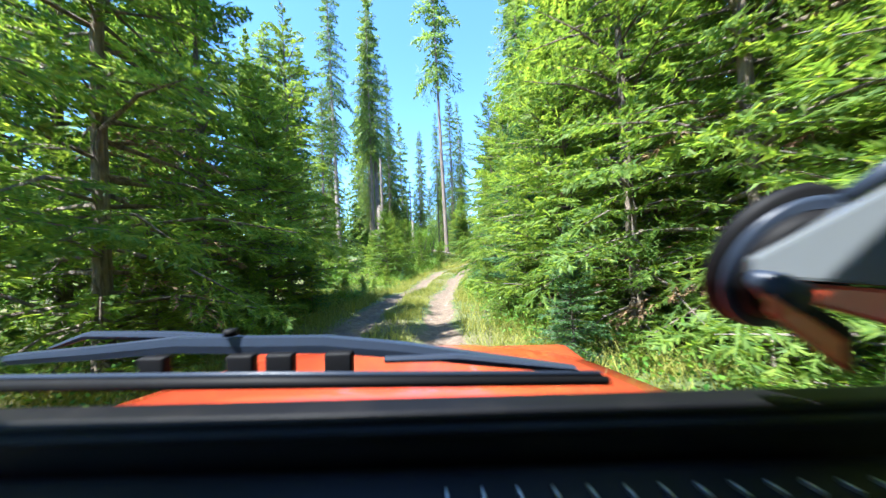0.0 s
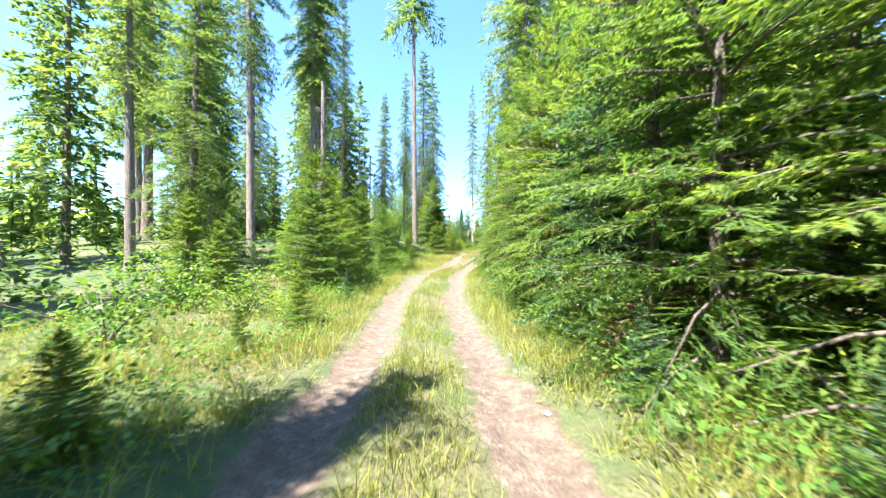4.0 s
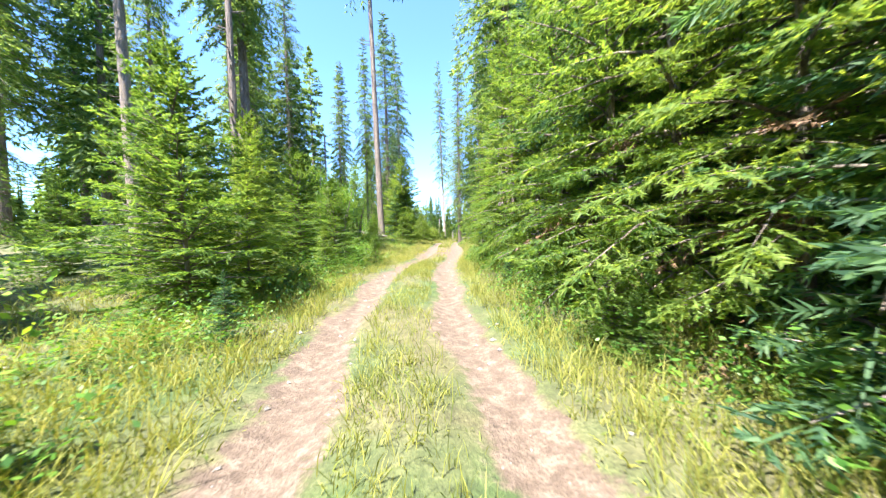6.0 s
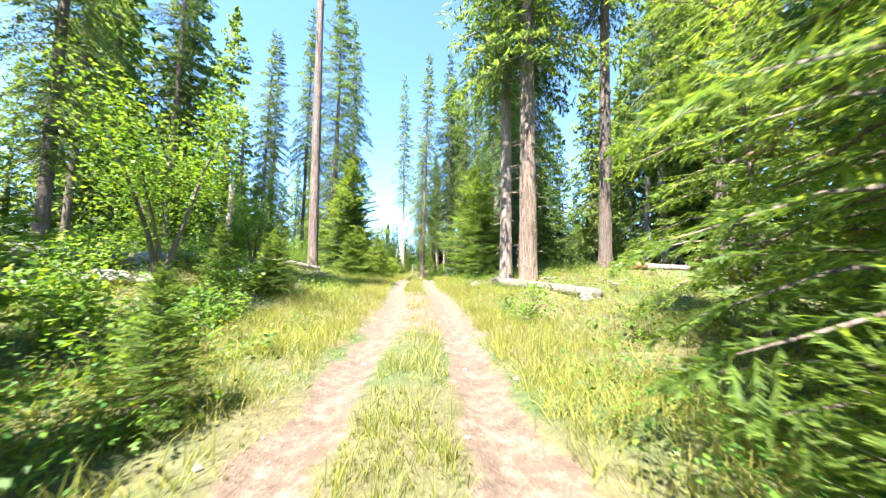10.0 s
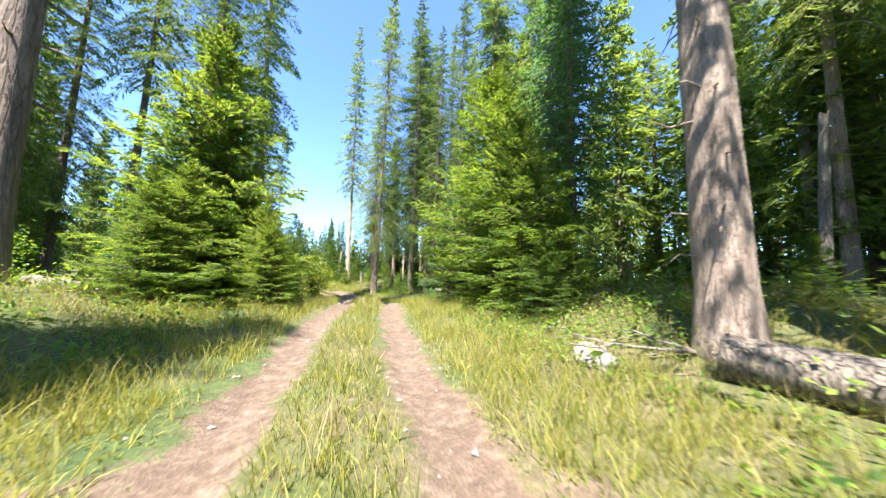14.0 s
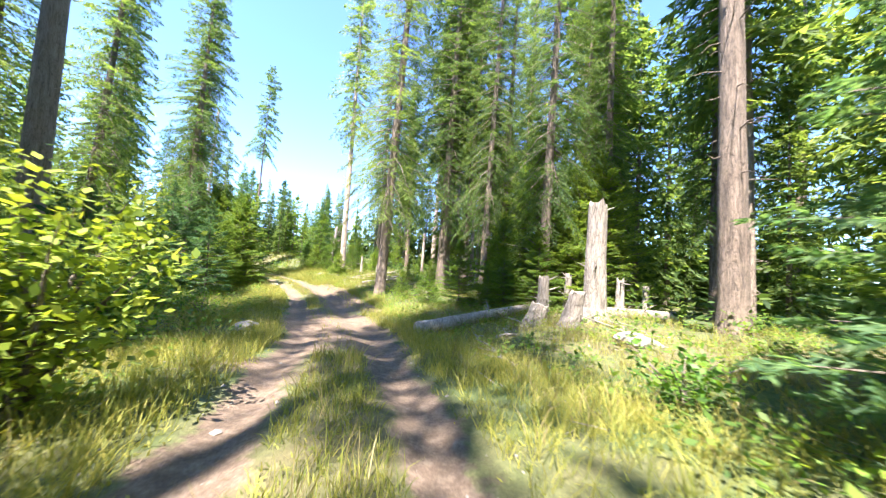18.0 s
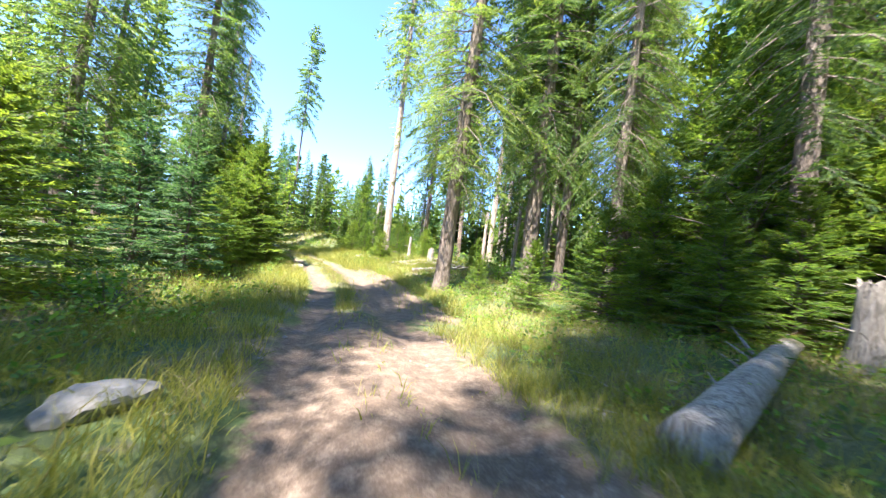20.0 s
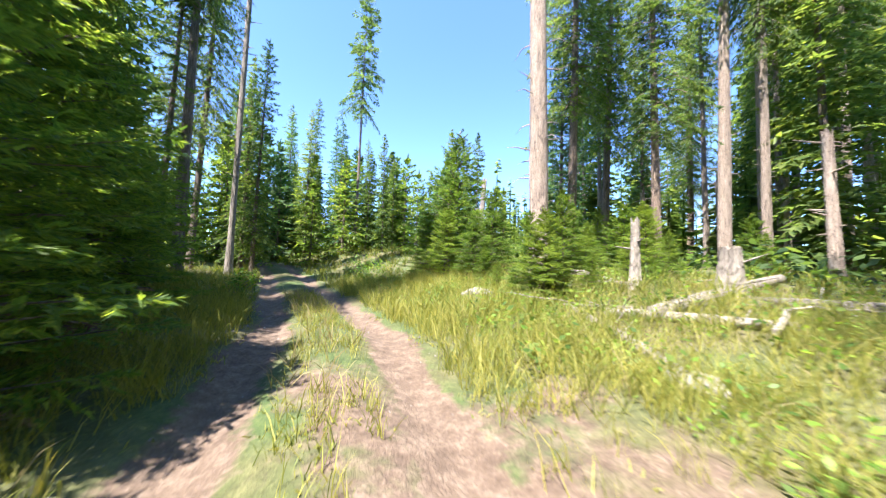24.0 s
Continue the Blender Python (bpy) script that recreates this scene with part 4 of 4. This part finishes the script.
        (-6.4, 6.6, 1.3, 1.5, 1000), (-5.4, 4.2, 1.1, 1.5, 900), (-8.0, 12.6, 1.2, 1.6, 900), (10.2, 58.6, 1.0, 0.9, 800),
        (10.0, 55.8, 0.9, 1.1, 700), (2.6, 13.6, 0.7, 1.0, 600), (3.4, 20.6, 0.8, 1.2, 700), (-1.6, 48.0, 1.0, 1.2, 700),
        (7.6, 41.0, 0.8, 1.0, 600), (-5.6, 67.6, 1.3, 1.6, 900), (-6.6, 69.4, 1.5, 1.7, 900), (-2.2, 66.8, 0.6, 0.9, 500),
        (0.2, 50.8, 0.8, 1.0, 600)), 13):
    leafy_bush(x, y, h, w, n, 100 + i, B_LAB)
leafy_bush(1.45, 42.3, 2.3, 1.5, 3300, 400, "glossy broad-leaved shrub, sunlit brightness put into its yellow-green leaves", 0.105, 11, mat=GLOSSY_SUNLIT_LEAF)
leafy_bush(-4.5, 20.7, 4.4, 2.2, 7000, 140, "slender broadleaf sapling with thin crooked stems", 0.075, 5, "tree", name="broadleaf_sapling", bare=0.38)
leafy_bush(-4.4, 25.4, 3.6, 1.7, 4000, 141, "slender broadleaf sapling with thin crooked stems", 0.075, 5, "tree", name="broadleaf_sapling", bare=0.35)
for i, (x, y, L, a) in enumerate(((5.6, 29.0, 1.6, 0.7), (6.0, 28.0, 1.8, 2.4), (7.1, 24.6, 2.2, 0.4), (7.6, 22.6, 2.0, 1.2), (6.6, 66.0, 2.0, 1.9), (7.4, 63.0, 1.8, 0.6), (5.9, 64.6, 1.5, 2.7), (8.8, 66.8, 2.2, 0.2),
                                  (9.2, 63.6, 2.4, 1.0), (8.4, 45.4, 1.8, 0.5), (6.8, 43.8, 1.3, 1.7), (-4.6, 29.6, 1.6, 0.9), (7.0, 60.0, 1.4, 0.3), (10.6, 44.0, 2.2, 2.0), (9.4, 56.4, 1.6, 0.8),
                                  (-5.0, 27.4, 1.5, 2.2))):
    fallen_branch(x, y, L, a, 200 + i)


# ---- grass and undergrowth ----
def scatter(n, y0, y1, lateral, seed, patchy=0.0, scale=1.6):
    """Places (x, y) along the track: lateral is a list of (from, to, share); patchy thins them out by noise."""
    rng = np.random.default_rng(seed)
    y = rng.uniform(y0, y1, n)
    share = np.array([q[2] for q in lateral], float)
    pick = rng.choice(len(lateral), n, p=share / share.sum())
    lo, hi = np.array([q[0] for q in lateral])[pick], np.array([q[1] for q in lateral])[pick]
    x = track_x(y) + rng.uniform(0, 1, n) * (hi - lo) + lo
    if patchy:
        q = np.sin(scale * x + 1.7 * np.sin(0.9 * scale * y)) * np.sin(1.2 * scale * y + 1.3 * np.sin(0.7 * scale * x))
        ok = q > rng.uniform(-1, 1, n) * (1.1 - patchy) + (patchy - 0.6)
        x, y = x[ok], y[ok]
    d = x - track_x(y)
    ok = np.ones(len(x), bool)
    for across, along, half_w, half_l, left in BARE_EARTH:
        ok &= (np.abs(y - along) > half_l * 0.9) | (np.abs(d - across) > half_w * 0.8) | (rng.uniform(0, 1, len(x)) < left)
    return rng, x[ok], y[ok]


def blades(name, mat, label, n, y0, y1, lateral, height, width, seed, patchy, lean=0.35):
    rng, x, y = scatter(n, y0, y1, lateral, seed, patchy)
    k = 6                                         # blades in a tuft
    x, y = np.repeat(x, k) + rng.normal(0, 0.05, len(x) * k), np.repeat(y, k) + rng.normal(0, 0.05, len(y) * k)
    z = ground_z(x, y) - 0.01
    m = len(x)
    d = np.stack([rng.normal(0, lean, m), rng.normal(0, lean, m), np.ones(m)], -1)
    along = unit(d)
    side = unit(np.cross(along, rng.normal(0, 1, (m, 3))))
    L = rng.uniform(*height, m) * rng.uniform(0.6, 1.0, m)
    base = np.stack([x, y, z], -1)
    w = width * rng.uniform(0.7, 1.3, m)
    mid = base + along * (L * 0.6)[:, None]
    tip = mid + unit(along + np.stack([d[:, 0] * 1.6, d[:, 1] * 1.6, np.zeros(m)], -1)) * (L * 0.45)[:, None]
    v = np.stack([base - side * (w / 2)[:, None], base + side * (w / 2)[:, None], mid + side * (w * 0.4)[:, None], mid - side * (w * 0.4)[:, None], tip], 1).reshape(-1, 3)
    i = np.arange(m)[:, None] * 5
    faces = (i + np.array([0, 1, 2, 3])).tolist() + (i + np.array([3, 2, 4])).tolist()
    return tagged(mesh_object(name, v.tolist(), faces, mat), label, "grass", kind="stuff")


blades("grass", GRASS, "tall green grass along the verges of the track", 64000, -14, 66,
       [(-3.6, -1.3, 5), (1.3, 3.4, 5), (-7, -3.6, 3), (3.4, 9, 4)], (0.14, 0.5), 0.007, 1, 0.25)
blades("grass", GRASS, "short grass on the crown between the two ruts", 7600, -14, 68, [(-0.42, 0.42, 1)], (0.08, 0.34), 0.0068, 2, 0.35)
blades("ground_cover", GRASS, "short turf and clover close to the ground", 22000, -12, 66, [(-4.2, -1.2, 4), (1.2, 4.2, 4), (-0.45, 0.45, 1)], (0.04, 0.13), 0.012, 21, 0.05, 0.7)
blades("dry_grass", STRAW, "dry straw-coloured grass in the sunny clearings", 5200, 17, 68, [(1.5, 9, 3), (-5, -1.5, 1), (-0.4, 0.4, 0.3)], (0.2, 0.55), 0.009, 3, 0.35)
blades("grass", GRASS, "tall sunlit grass beside the clearing", 6000, 61.5, 71, [(1.35, 6.5, 3), (-4.5, -1.35, 1)], (0.3, 0.75), 0.008, 31, 0.1)
blades("grass", GRASS, "grass on the far slope ahead", 5000, 64, 90, [(-12, -1.3, 3), (1.3, 14, 3)], (0.25, 0.6), 0.03, 4, 0.1)


def undergrowth(name, mat, label, n, y0, y1, lateral, leaves, size, height, seed, patchy):
    rng, x, y = scatter(n, y0, y1, lateral, seed, patchy, 0.8)
    h = np.repeat(rng.uniform(*height, len(x)), leaves)
    m = len(x) * leaves
    r = rng.uniform(0.05, 0.34, m)
    t = rng.uniform(0, 6.3, m)
    px, py = np.repeat(x, leaves) + np.cos(t) * r, np.repeat(y, leaves) + np.sin(t) * r
    base = np.stack([px, py, ground_z(px, py) + h * rng.uniform(0.15, 1, m)], -1)
    along = unit(np.stack([np.cos(t), np.sin(t), rng.uniform(-0.5, 0.7, m)], -1) + rng.normal(0, 0.35, (m, 3)))
    side = unit(np.cross(along, np.array([0, 0, 1.0]) + rng.normal(0, 0.35, (m, 3))))
    L = size * rng.uniform(0.6, 1.3, m)
    bl = Blades()
    bl.kites(base, along, side, L, L * 0.5, 0.5)
    return tagged(bl.object(name, mat), label, "plants", kind="stuff")


undergrowth("undergrowth", BROADLEAF, "low leafy undergrowth of small shrubs and herbs", 4200, -14, 68, [(-9, -2.3, 4), (2.3, 9, 4)], 26, 0.075, (0.12, 0.5), 5, 0.3)
undergrowth("needle_seedlings", NEEDLE_YOUNG, "low fir seedlings and ferny green sprays", 2200, -14, 68, [(-10, -2.2, 4), (2.4, 10, 4)], 24, 0.12, (0.1, 0.55), 6, 0.25)
undergrowth("verge_brush", BROADLEAF, "low leafy brush along the ruts of the first stretch", 1500, -8, 17, [(-3.2, -1.75, 4), (1.75, 3.0, 3)], 30, 0.06, (0.2, 0.75), 15, 0.2)
undergrowth("woodland_brush", NEEDLE_OLD, "dark brush under the trees farther from the track", 2600, -14, 92, [(-26, -8, 4), (9, 30, 4)], 16, 0.3, (0.2, 1.3), 7, 0.15)


def twig_litter(n, seed):
    """Bleached sticks and bark chips scattered over the clearings."""
    rng, x, y = scatter(n, 18, 68, [(2.0, 11, 4), (-6, -2, 1)], seed, 0.2)
    m = len(x)
    base = np.stack([x, y, ground_z(x, y) + 0.02], -1)
    t = rng.uniform(0, 6.3, m)
    along = unit(np.stack([np.cos(t), np.sin(t), rng.normal(0, 0.12, m)], -1))
    side = unit(np.cross(along, rng.normal(0, 1, (m, 3))))
    bl = Blades()
    L = rng.uniform(0.08, 0.5, m)
    for sd in (side, unit(np.cross(along, side))):
        bl.kites(base, along, sd, L, 0.012 + L * 0.03, 0.3)
    return tagged(bl.object("twig_litter", DEADWOOD), "bleached twigs and bark chips littering the ground", "litter", kind="stuff")


twig_litter(2600, 8)


def stones(n, seed):
    """Small stones in and beside the ruts."""
    rng, x, y = scatter(n, -12, 70, [(-1.5, -0.5, 3), (0.5, 1.5, 3), (-4, -1.5, 1), (1.5, 6, 2)], seed)
    v, f = [], []
    for px, py in zip(x, y):
        s = 0.008 + 0.04 * rng.random() ** 4
        c = np.array([px, py, gz(px, py) + s * 0.2])
        q = np.array([(1, 0, 0), (0, 1, 0), (-1, 0, 0), (0, -1, 0), (0, 0, 0.8), (0, 0, -0.6)]) * s * rng.uniform(0.6, 1.3, (6, 3))
        i = len(v)
        v += (c + q).tolist()
        f += [(i, i + 1, i + 4), (i + 1, i + 2, i + 4), (i + 2, i + 3, i + 4), (i + 3, i, i + 4), (i + 1, i, i + 5), (i + 2, i + 1, i + 5), (i + 3, i + 2, i + 5), (i, i + 3, i + 5)]
    return tagged(mesh_object("pebbles", v, f, ROCK), "small stones scattered in the ruts", "stones", kind="stuff")


stones(1200, 9)


def far_woods():
    """The woods that close the distance all round: many small firs with layered, ragged boughs in one mesh."""
    rng = np.random.default_rng(77)
    bl = Blades()
    for i in range(1650):
        if i < 1000:                              # the ring all round
            a = rng.uniform(0, 2 * math.pi)
            R = rng.uniform(50, 120)
            x, y = 1.0 + math.sin(a) * R, 35.0 + math.cos(a) * R * 1.15
            H = rng.uniform(4, 8) if abs(a if a < math.pi else a - 2 * math.pi) < 0.42 else rng.uniform(9, 20)
        else:                                     # lower growth on both sides
            y = rng.uniform(-10, 105)
            x = float(track_x(y)) + rng.choice([-1, 1, 1]) * rng.uniform(24, 46)
            H = rng.uniform(2.5, 10)
        z = gz(x, y)
        n = 64
        q = np.sort(rng.uniform(0.04, 1, n))
        t = rng.uniform(0, 6.3, n)
        base = np.stack([np.full(n, x), np.full(n, y), z + q * H], -1)
        along = unit(np.stack([np.cos(t), np.sin(t), rng.uniform(-0.55, 0.05, n)], -1))
        side = unit(np.cross(along, np.array([0, 0, 1.0])))
        L = (1 - q * 0.92) * H * 0.21 * rng.uniform(0.6, 1.25, n) + 0.25
        bl.kites(base, along, side, L, L * 0.75, 0.55)
        bl.kites(np.array([[x, y, z]] * 2), np.array([[0, 0, 1.0]] * 2), np.array([[1.0, 0, 0], [0, 1.0, 0]]), np.full(2, H), np.full(2, 0.3), 0.3)
    return tagged(bl.object("far_woods", NEEDLE_OLD), "dark fir woods closing the distance all round", "woods", kind="stuff")


far_woods()


# ---- the vehicle, standing where the way begins ----
def paint(name, col, rough, metal=0.0, coat=0.0, grain=60.0, vary=0.25, spec=0.5):
    m, nt, bsdf = material(name)
    f = noise_tex(nt, grain, 3.0)
    dirt = noise_tex(nt, 4.0, 4.0)
    c = blend(nt, calc(nt, "MULTIPLY", f, vary), col, tuple(v * 0.6 for v in col))
    nt.links.new(blend(nt, calc(nt, "MULTIPLY", calc(nt, "SUBTRACT", dirt, 0.5), 0.2, True), c, (0.12, 0.1, 0.08)), bsdf.inputs["Base Color"])
    bsdf.inputs["Roughness"].default_value, bsdf.inputs["Metallic"].default_value, bsdf.inputs["Coat Weight"].default_value = rough, metal, coat
    bsdf.inputs["Specular IOR Level"].default_value = spec
    return m


ORANGE = paint("orange_paint", (0.42, 0.05, 0.015), 0.32, coat=0.8)
BLACK = paint("black_plastic", (0.004, 0.004, 0.005), 0.5, spec=0.15)
RUBBER = paint("black_rubber", (0.005, 0.005, 0.006), 0.6, spec=0.12)
WIPER = paint("wiper_paint", (0.02, 0.027, 0.045), 0.4, spec=0.3)
GLOSS = paint("glossy_black_housing", (0.11, 0.12, 0.13), 0.12, coat=1.0, vary=0.05)
STEEL = paint("wheel_steel", (0.35, 0.35, 0.35), 0.4, 0.9)


def block(parent, name, mat, x0, x1, y0, y1, z0, z1, bevel=0.02, label="", taper=None):
    """A bevelled box part; taper moves the height of its front edge."""
    bm = bmesh.new()
    bmesh.ops.create_cube(bm, size=1.0)
    for q in bm.verts:
        q.co = Vector(((x0 + x1) / 2 + q.co.x * (x1 - x0), (y0 + y1) / 2 + q.co.y * (y1 - y0), (z0 + z1) / 2 + q.co.z * (z1 - z0)))
        if taper and q.co.y > (y0 + y1) / 2:
            q.co.z += taper
    bmesh.ops.bevel(bm, geom=bm.edges[:], offset=bevel, segments=3, affect="EDGES", profile=0.6)
    ob = part(name, bm, mat, parent, label)
    ob.data.shade_smooth()
    return ob


def rod(parent, name, mat, pts, radii, sides=10, label=""):
    v, f = tube(pts, radii, sides)
    return mesh_object(name, v, f, mat, parent, label, True)


def strap(parent, name, mat, pts, heights, depth, label=""):
    """A flat pressed-steel strip along points, of changing height."""
    v, f = [], []
    for (x, y, z), h in zip(pts, heights):
        v += [(x, y - depth / 2, z - h / 2), (x, y - depth / 2 - 0.003, z), (x, y - depth / 2, z + h / 2), (x, y + depth / 2, z + h / 2), (x, y + depth / 2, z - h / 2)]
    n = 5
    for i in range(len(pts) - 1):
        f += [(i * n + k, i * n + (k + 1) % n, (i + 1) * n + (k + 1) % n, (i + 1) * n + k) for k in range(n)]
    f += [tuple(range(n)), tuple(range(len(v) - n, len(v)))]
    return mesh_object(name, v, f, mat, parent, label)


def wedge(parent, name, mat, near, far, thick, label=""):
    """A bevelled prism between two upright ends, each given as x, y, top and bottom."""
    bm = bmesh.new()
    q = []
    for x, y, z1, z0 in (near, far):
        q += [bm.verts.new((x, y, z0)), bm.verts.new((x, y, z1)), bm.verts.new((x + thick * 0.5, y + thick, z1)), bm.verts.new((x + thick * 0.5, y + thick, z0))]
    for k in range(4):
        bm.faces.new((q[k], q[(k + 1) % 4], q[4 + (k + 1) % 4], q[4 + k]))
    bm.faces.new(q[:4])
    bm.faces.new(q[4:])
    bmesh.ops.recalc_face_normals(bm, faces=bm.faces[:])
    bmesh.ops.bevel(bm, geom=bm.edges[:], offset=0.005, segments=2, affect="EDGES", profile=0.6)
    return part(name, bm, mat, parent, label)


def vehicle():
    root = new("off_road_vehicle")
    x, y, yaw = PATH[0][1], PATH[0][2], PATH[0][4]
    root.location, root.rotation_euler = (x, y, PATH[0][3] - EYE), (0, radians(1.1), radians(yaw))
    # hood: a gently crowned sheet with rolled edges
    bm = bmesh.new()
    nx, ny = 14, 8
    grid = []
    for j in range(ny + 1):
        fy = j / ny
        row = []
        for i in range(nx + 1):
            fx = i / nx * 2 - 1
            half = 0.89 - 0.12 * fy
            z = 0.90 - 0.11 * fy - 0.05 * abs(fx) ** 4 - 0.05 * fy ** 6 + (0.012 if abs(fx) < 0.45 else 0)
            row.append(bm.verts.new((-0.2 + fx * half, 0.72 + 1.02 * fy, z)))
        grid.append(row)
    for j in range(ny):
        for i in range(nx):
            bm.faces.new((grid[j][i], grid[j][i + 1], grid[j + 1][i + 1], grid[j + 1][i]))
    geo = bmesh.ops.extrude_face_region(bm, geom=bm.faces[:])["geom"]
    for q in geo:
        if isinstance(q, bmesh.types.BMVert):
            q.co.z -= 0.03
    bmesh.ops.recalc_face_normals(bm, faces=bm.faces[:])
    part("hood", bm, ORANGE, root, "orange painted hood").data.shade_smooth()
    block(root, "body", ORANGE, -1.05, 0.65, 0.74, 1.72, 0.42, 0.76, 0.05)
    for s, n in ((-1.05, 1), (0.61, 2)):
        block(root, "side_panel", ORANGE, s, s + 0.04, -1.7, 0.74, 0.42, 0.86, 0.015)
    block(root, "tail_panel", ORANGE, -1.01, 0.61, -1.72, -1.68, 0.42, 0.86, 0.015)
    # assumed roof with its pillars, out of view, added to shade the dashboard
    roof = block(root, "roof", ORANGE, -1.08, 0.91, -1.6, 0.22, 1.72, 1.78, 0.03, "unseen orange hard roof added over the cab for shade")
    block(roof, "headliner", BLACK, -1.02, 0.85, -1.56, 0.18, 1.7, 1.718, 0.008)
    for px in (-1.04, 0.87):
        rod(root, "windscreen_pillar", BLACK, [(px, 0.54, 0.98), (px, 0.2, 1.73)], [0.03, 0.03])
        rod(root, "rear_pillar", BLACK, [(px, -1.6, 0.84), (px, -1.55, 1.74)], [0.035, 0.035])
    block(root, "floor_pan", BLACK, -1.0, 0.6, -1.68, 0.74, 0.4, 0.44, 0.01)
    block(root, "bumper", BLACK, -1.0, 0.6, 1.74, 1.86, 0.42, 0.56, 0.03)
    # lower frame of the windscreen, dashboard and its defroster grille
    block(root, "windscreen_frame", BLACK, -1.02, 0.86, 0.49, 0.545, 0.86, 1.018, 0.012, "black lower windscreen frame", taper=0.004)
    block(root, "weather_seal", RUBBER, -1.0, 0.84, 0.468, 0.488, 0.99, 1.004, 0.006, "thin rubber seal along the glass")
    block(root, "dashboard", BLACK, -0.98, 0.82, 0.22, 0.466, 0.7, 0.94, 0.03, "black padded dashboard", taper=0.02)
    grille = block(root, "defroster_grille", BLACK, -0.05, 0.72, 0.383, 0.42, 0.93, 0.955, 0.004, "dark slotted defroster grille")
    for i in range(16):
        block(grille, "slot_rib", STEEL, -0.03 + i * 0.047, -0.024 + i * 0.047, 0.39, 0.407, 0.95, 0.961, 0.001)
    # wiper: rubber blade, pressed steel holder with claws, arm and pivot
    wiper = new("wiper")
    wiper.parent = root
    tagged(wiper, "dark grey wiper arm and blade on the windscreen")
    rod(wiper, "rubber_blade", RUBBER, [(-1.0, 0.603, 1.036), (-0.4, 0.612, 1.024), (0.303, 0.622, 1.006)], [0.011, 0.012, 0.009])
    rod(wiper, "blade_spine", WIPER, [(-0.98, 0.61, 1.05), (-0.4, 0.62, 1.038), (0.29, 0.628, 1.019)], [0.006] * 3, 6)
    strap(wiper, "holder", WIPER, [(-0.949, 0.654, 1.071), (-0.769, 0.654, 1.08), (-0.588, 0.653, 1.093), (-0.409, 0.653, 1.088), (-0.277, 0.653, 1.086), (-0.11, 0.653, 1.069), (0.069, 0.654, 1.043), (0.247, 0.654, 1.019)],
          [0.02, 0.026, 0.032, 0.034, 0.034, 0.03, 0.022, 0.012], 0.02)
    strap(wiper, "arm", WIPER, [(-0.891, 0.684, 1.085), (-0.815, 0.683, 1.111), (-0.627, 0.683, 1.104), (-0.465, 0.683, 1.088)], [0.008, 0.014, 0.018, 0.02], 0.016)
    strap(wiper, "end_link", WIPER, [(-0.15, 0.64, 1.055), (0.0, 0.638, 1.056), (0.24, 0.632, 1.03)], [0.012, 0.014, 0.008], 0.012)
    for q in (-0.62, -0.44, -0.36, -0.24):
        block(wiper, "claw", RUBBER, q - 0.03, q + 0.025, 0.622, 0.645, 1.03, 1.075, 0.006)
    rod(wiper, "pivot_bolt", RUBBER, [(-0.47, 0.64, 1.112), (-0.47, 0.64, 1.125)], [0.013, 0.013], 12)
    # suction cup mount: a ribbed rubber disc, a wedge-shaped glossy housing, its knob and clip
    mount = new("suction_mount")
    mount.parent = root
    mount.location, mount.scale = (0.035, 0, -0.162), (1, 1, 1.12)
    tagged(mount, "black suction cup mount, glossy grey housing with a painted orange hood reflection")
    ax = Vector((-0.04, -0.88, -0.45)).normalized()
    c = Vector((0.497, 0.49, 1.247))
    rod(mount, "suction_disc", RUBBER, [c - ax * 0.03, c - ax * 0.022, c - ax * 0.008], [0.11, 0.117, 0.112], 48)
    rod(mount, "disc_rim", WIPER, [c - ax * 0.008, c, c + ax * 0.006], [0.1, 0.107, 0.102], 48)
    rod(mount, "disc_hub", RUBBER, [c + ax * 0.006, c + ax * 0.02], [0.09, 0.076], 40)
    wedge(mount, "housing", GLOSS, (0.40, 0.455, 1.262, 1.236), (0.585, 0.35, 1.392, 1.222), 0.075, "glossy grey housing mirroring the sky")
    # orange paint stands in for the hood's reflection in the housing
    wedge(mount, "lower_shell", ORANGE, (0.43, 0.45, 1.232, 1.212), (0.583, 0.352, 1.218, 1.158), 0.07, "lower shell painted with the hood's orange reflection")
    rod(mount, "top_edge", WIPER, [(0.5, 0.425, 1.335), (0.54, 0.4, 1.37), (0.6, 0.36, 1.405)], [0.008, 0.011, 0.011], 10)
    rod(mount, "knob", WIPER, [(0.372, 0.43, 1.24), (0.395, 0.425, 1.228), (0.425, 0.42, 1.21)], [0.01, 0.02, 0.024], 16)
    wedge(mount, "clip", ORANGE, (0.378, 0.415, 1.226, 1.196), (0.452, 0.392, 1.168, 1.128), 0.012, "orange clip below the knob")
    wedge(mount, "clip_arm", BLACK, (0.4, 0.418, 1.23, 1.19), (0.472, 0.396, 1.18, 1.126), 0.02)
    for sx in (-0.96, 0.56):
        for sy in (1.22, -1.05):
            wheel = new("wheel")
            wheel.parent = root
            rod(wheel, "tyre", RUBBER, [(sx - 0.11, sy, 0.36), (sx - 0.09, sy, 0.36), (sx + 0.09, sy, 0.36), (sx + 0.11, sy, 0.36)], [0.31, 0.36, 0.36, 0.31], 28)
            rod(wheel, "rim", STEEL, [(sx - 0.115, sy, 0.36), (sx + 0.115, sy, 0.36)], [0.19, 0.19], 20)
    return tagged(root, "orange open off-road vehicle on the dirt track", "vehicle")


vehicle()
for m in MASTERS:
    for o in (*m.children_recursive, m):
        bpy.data.objects.remove(o)
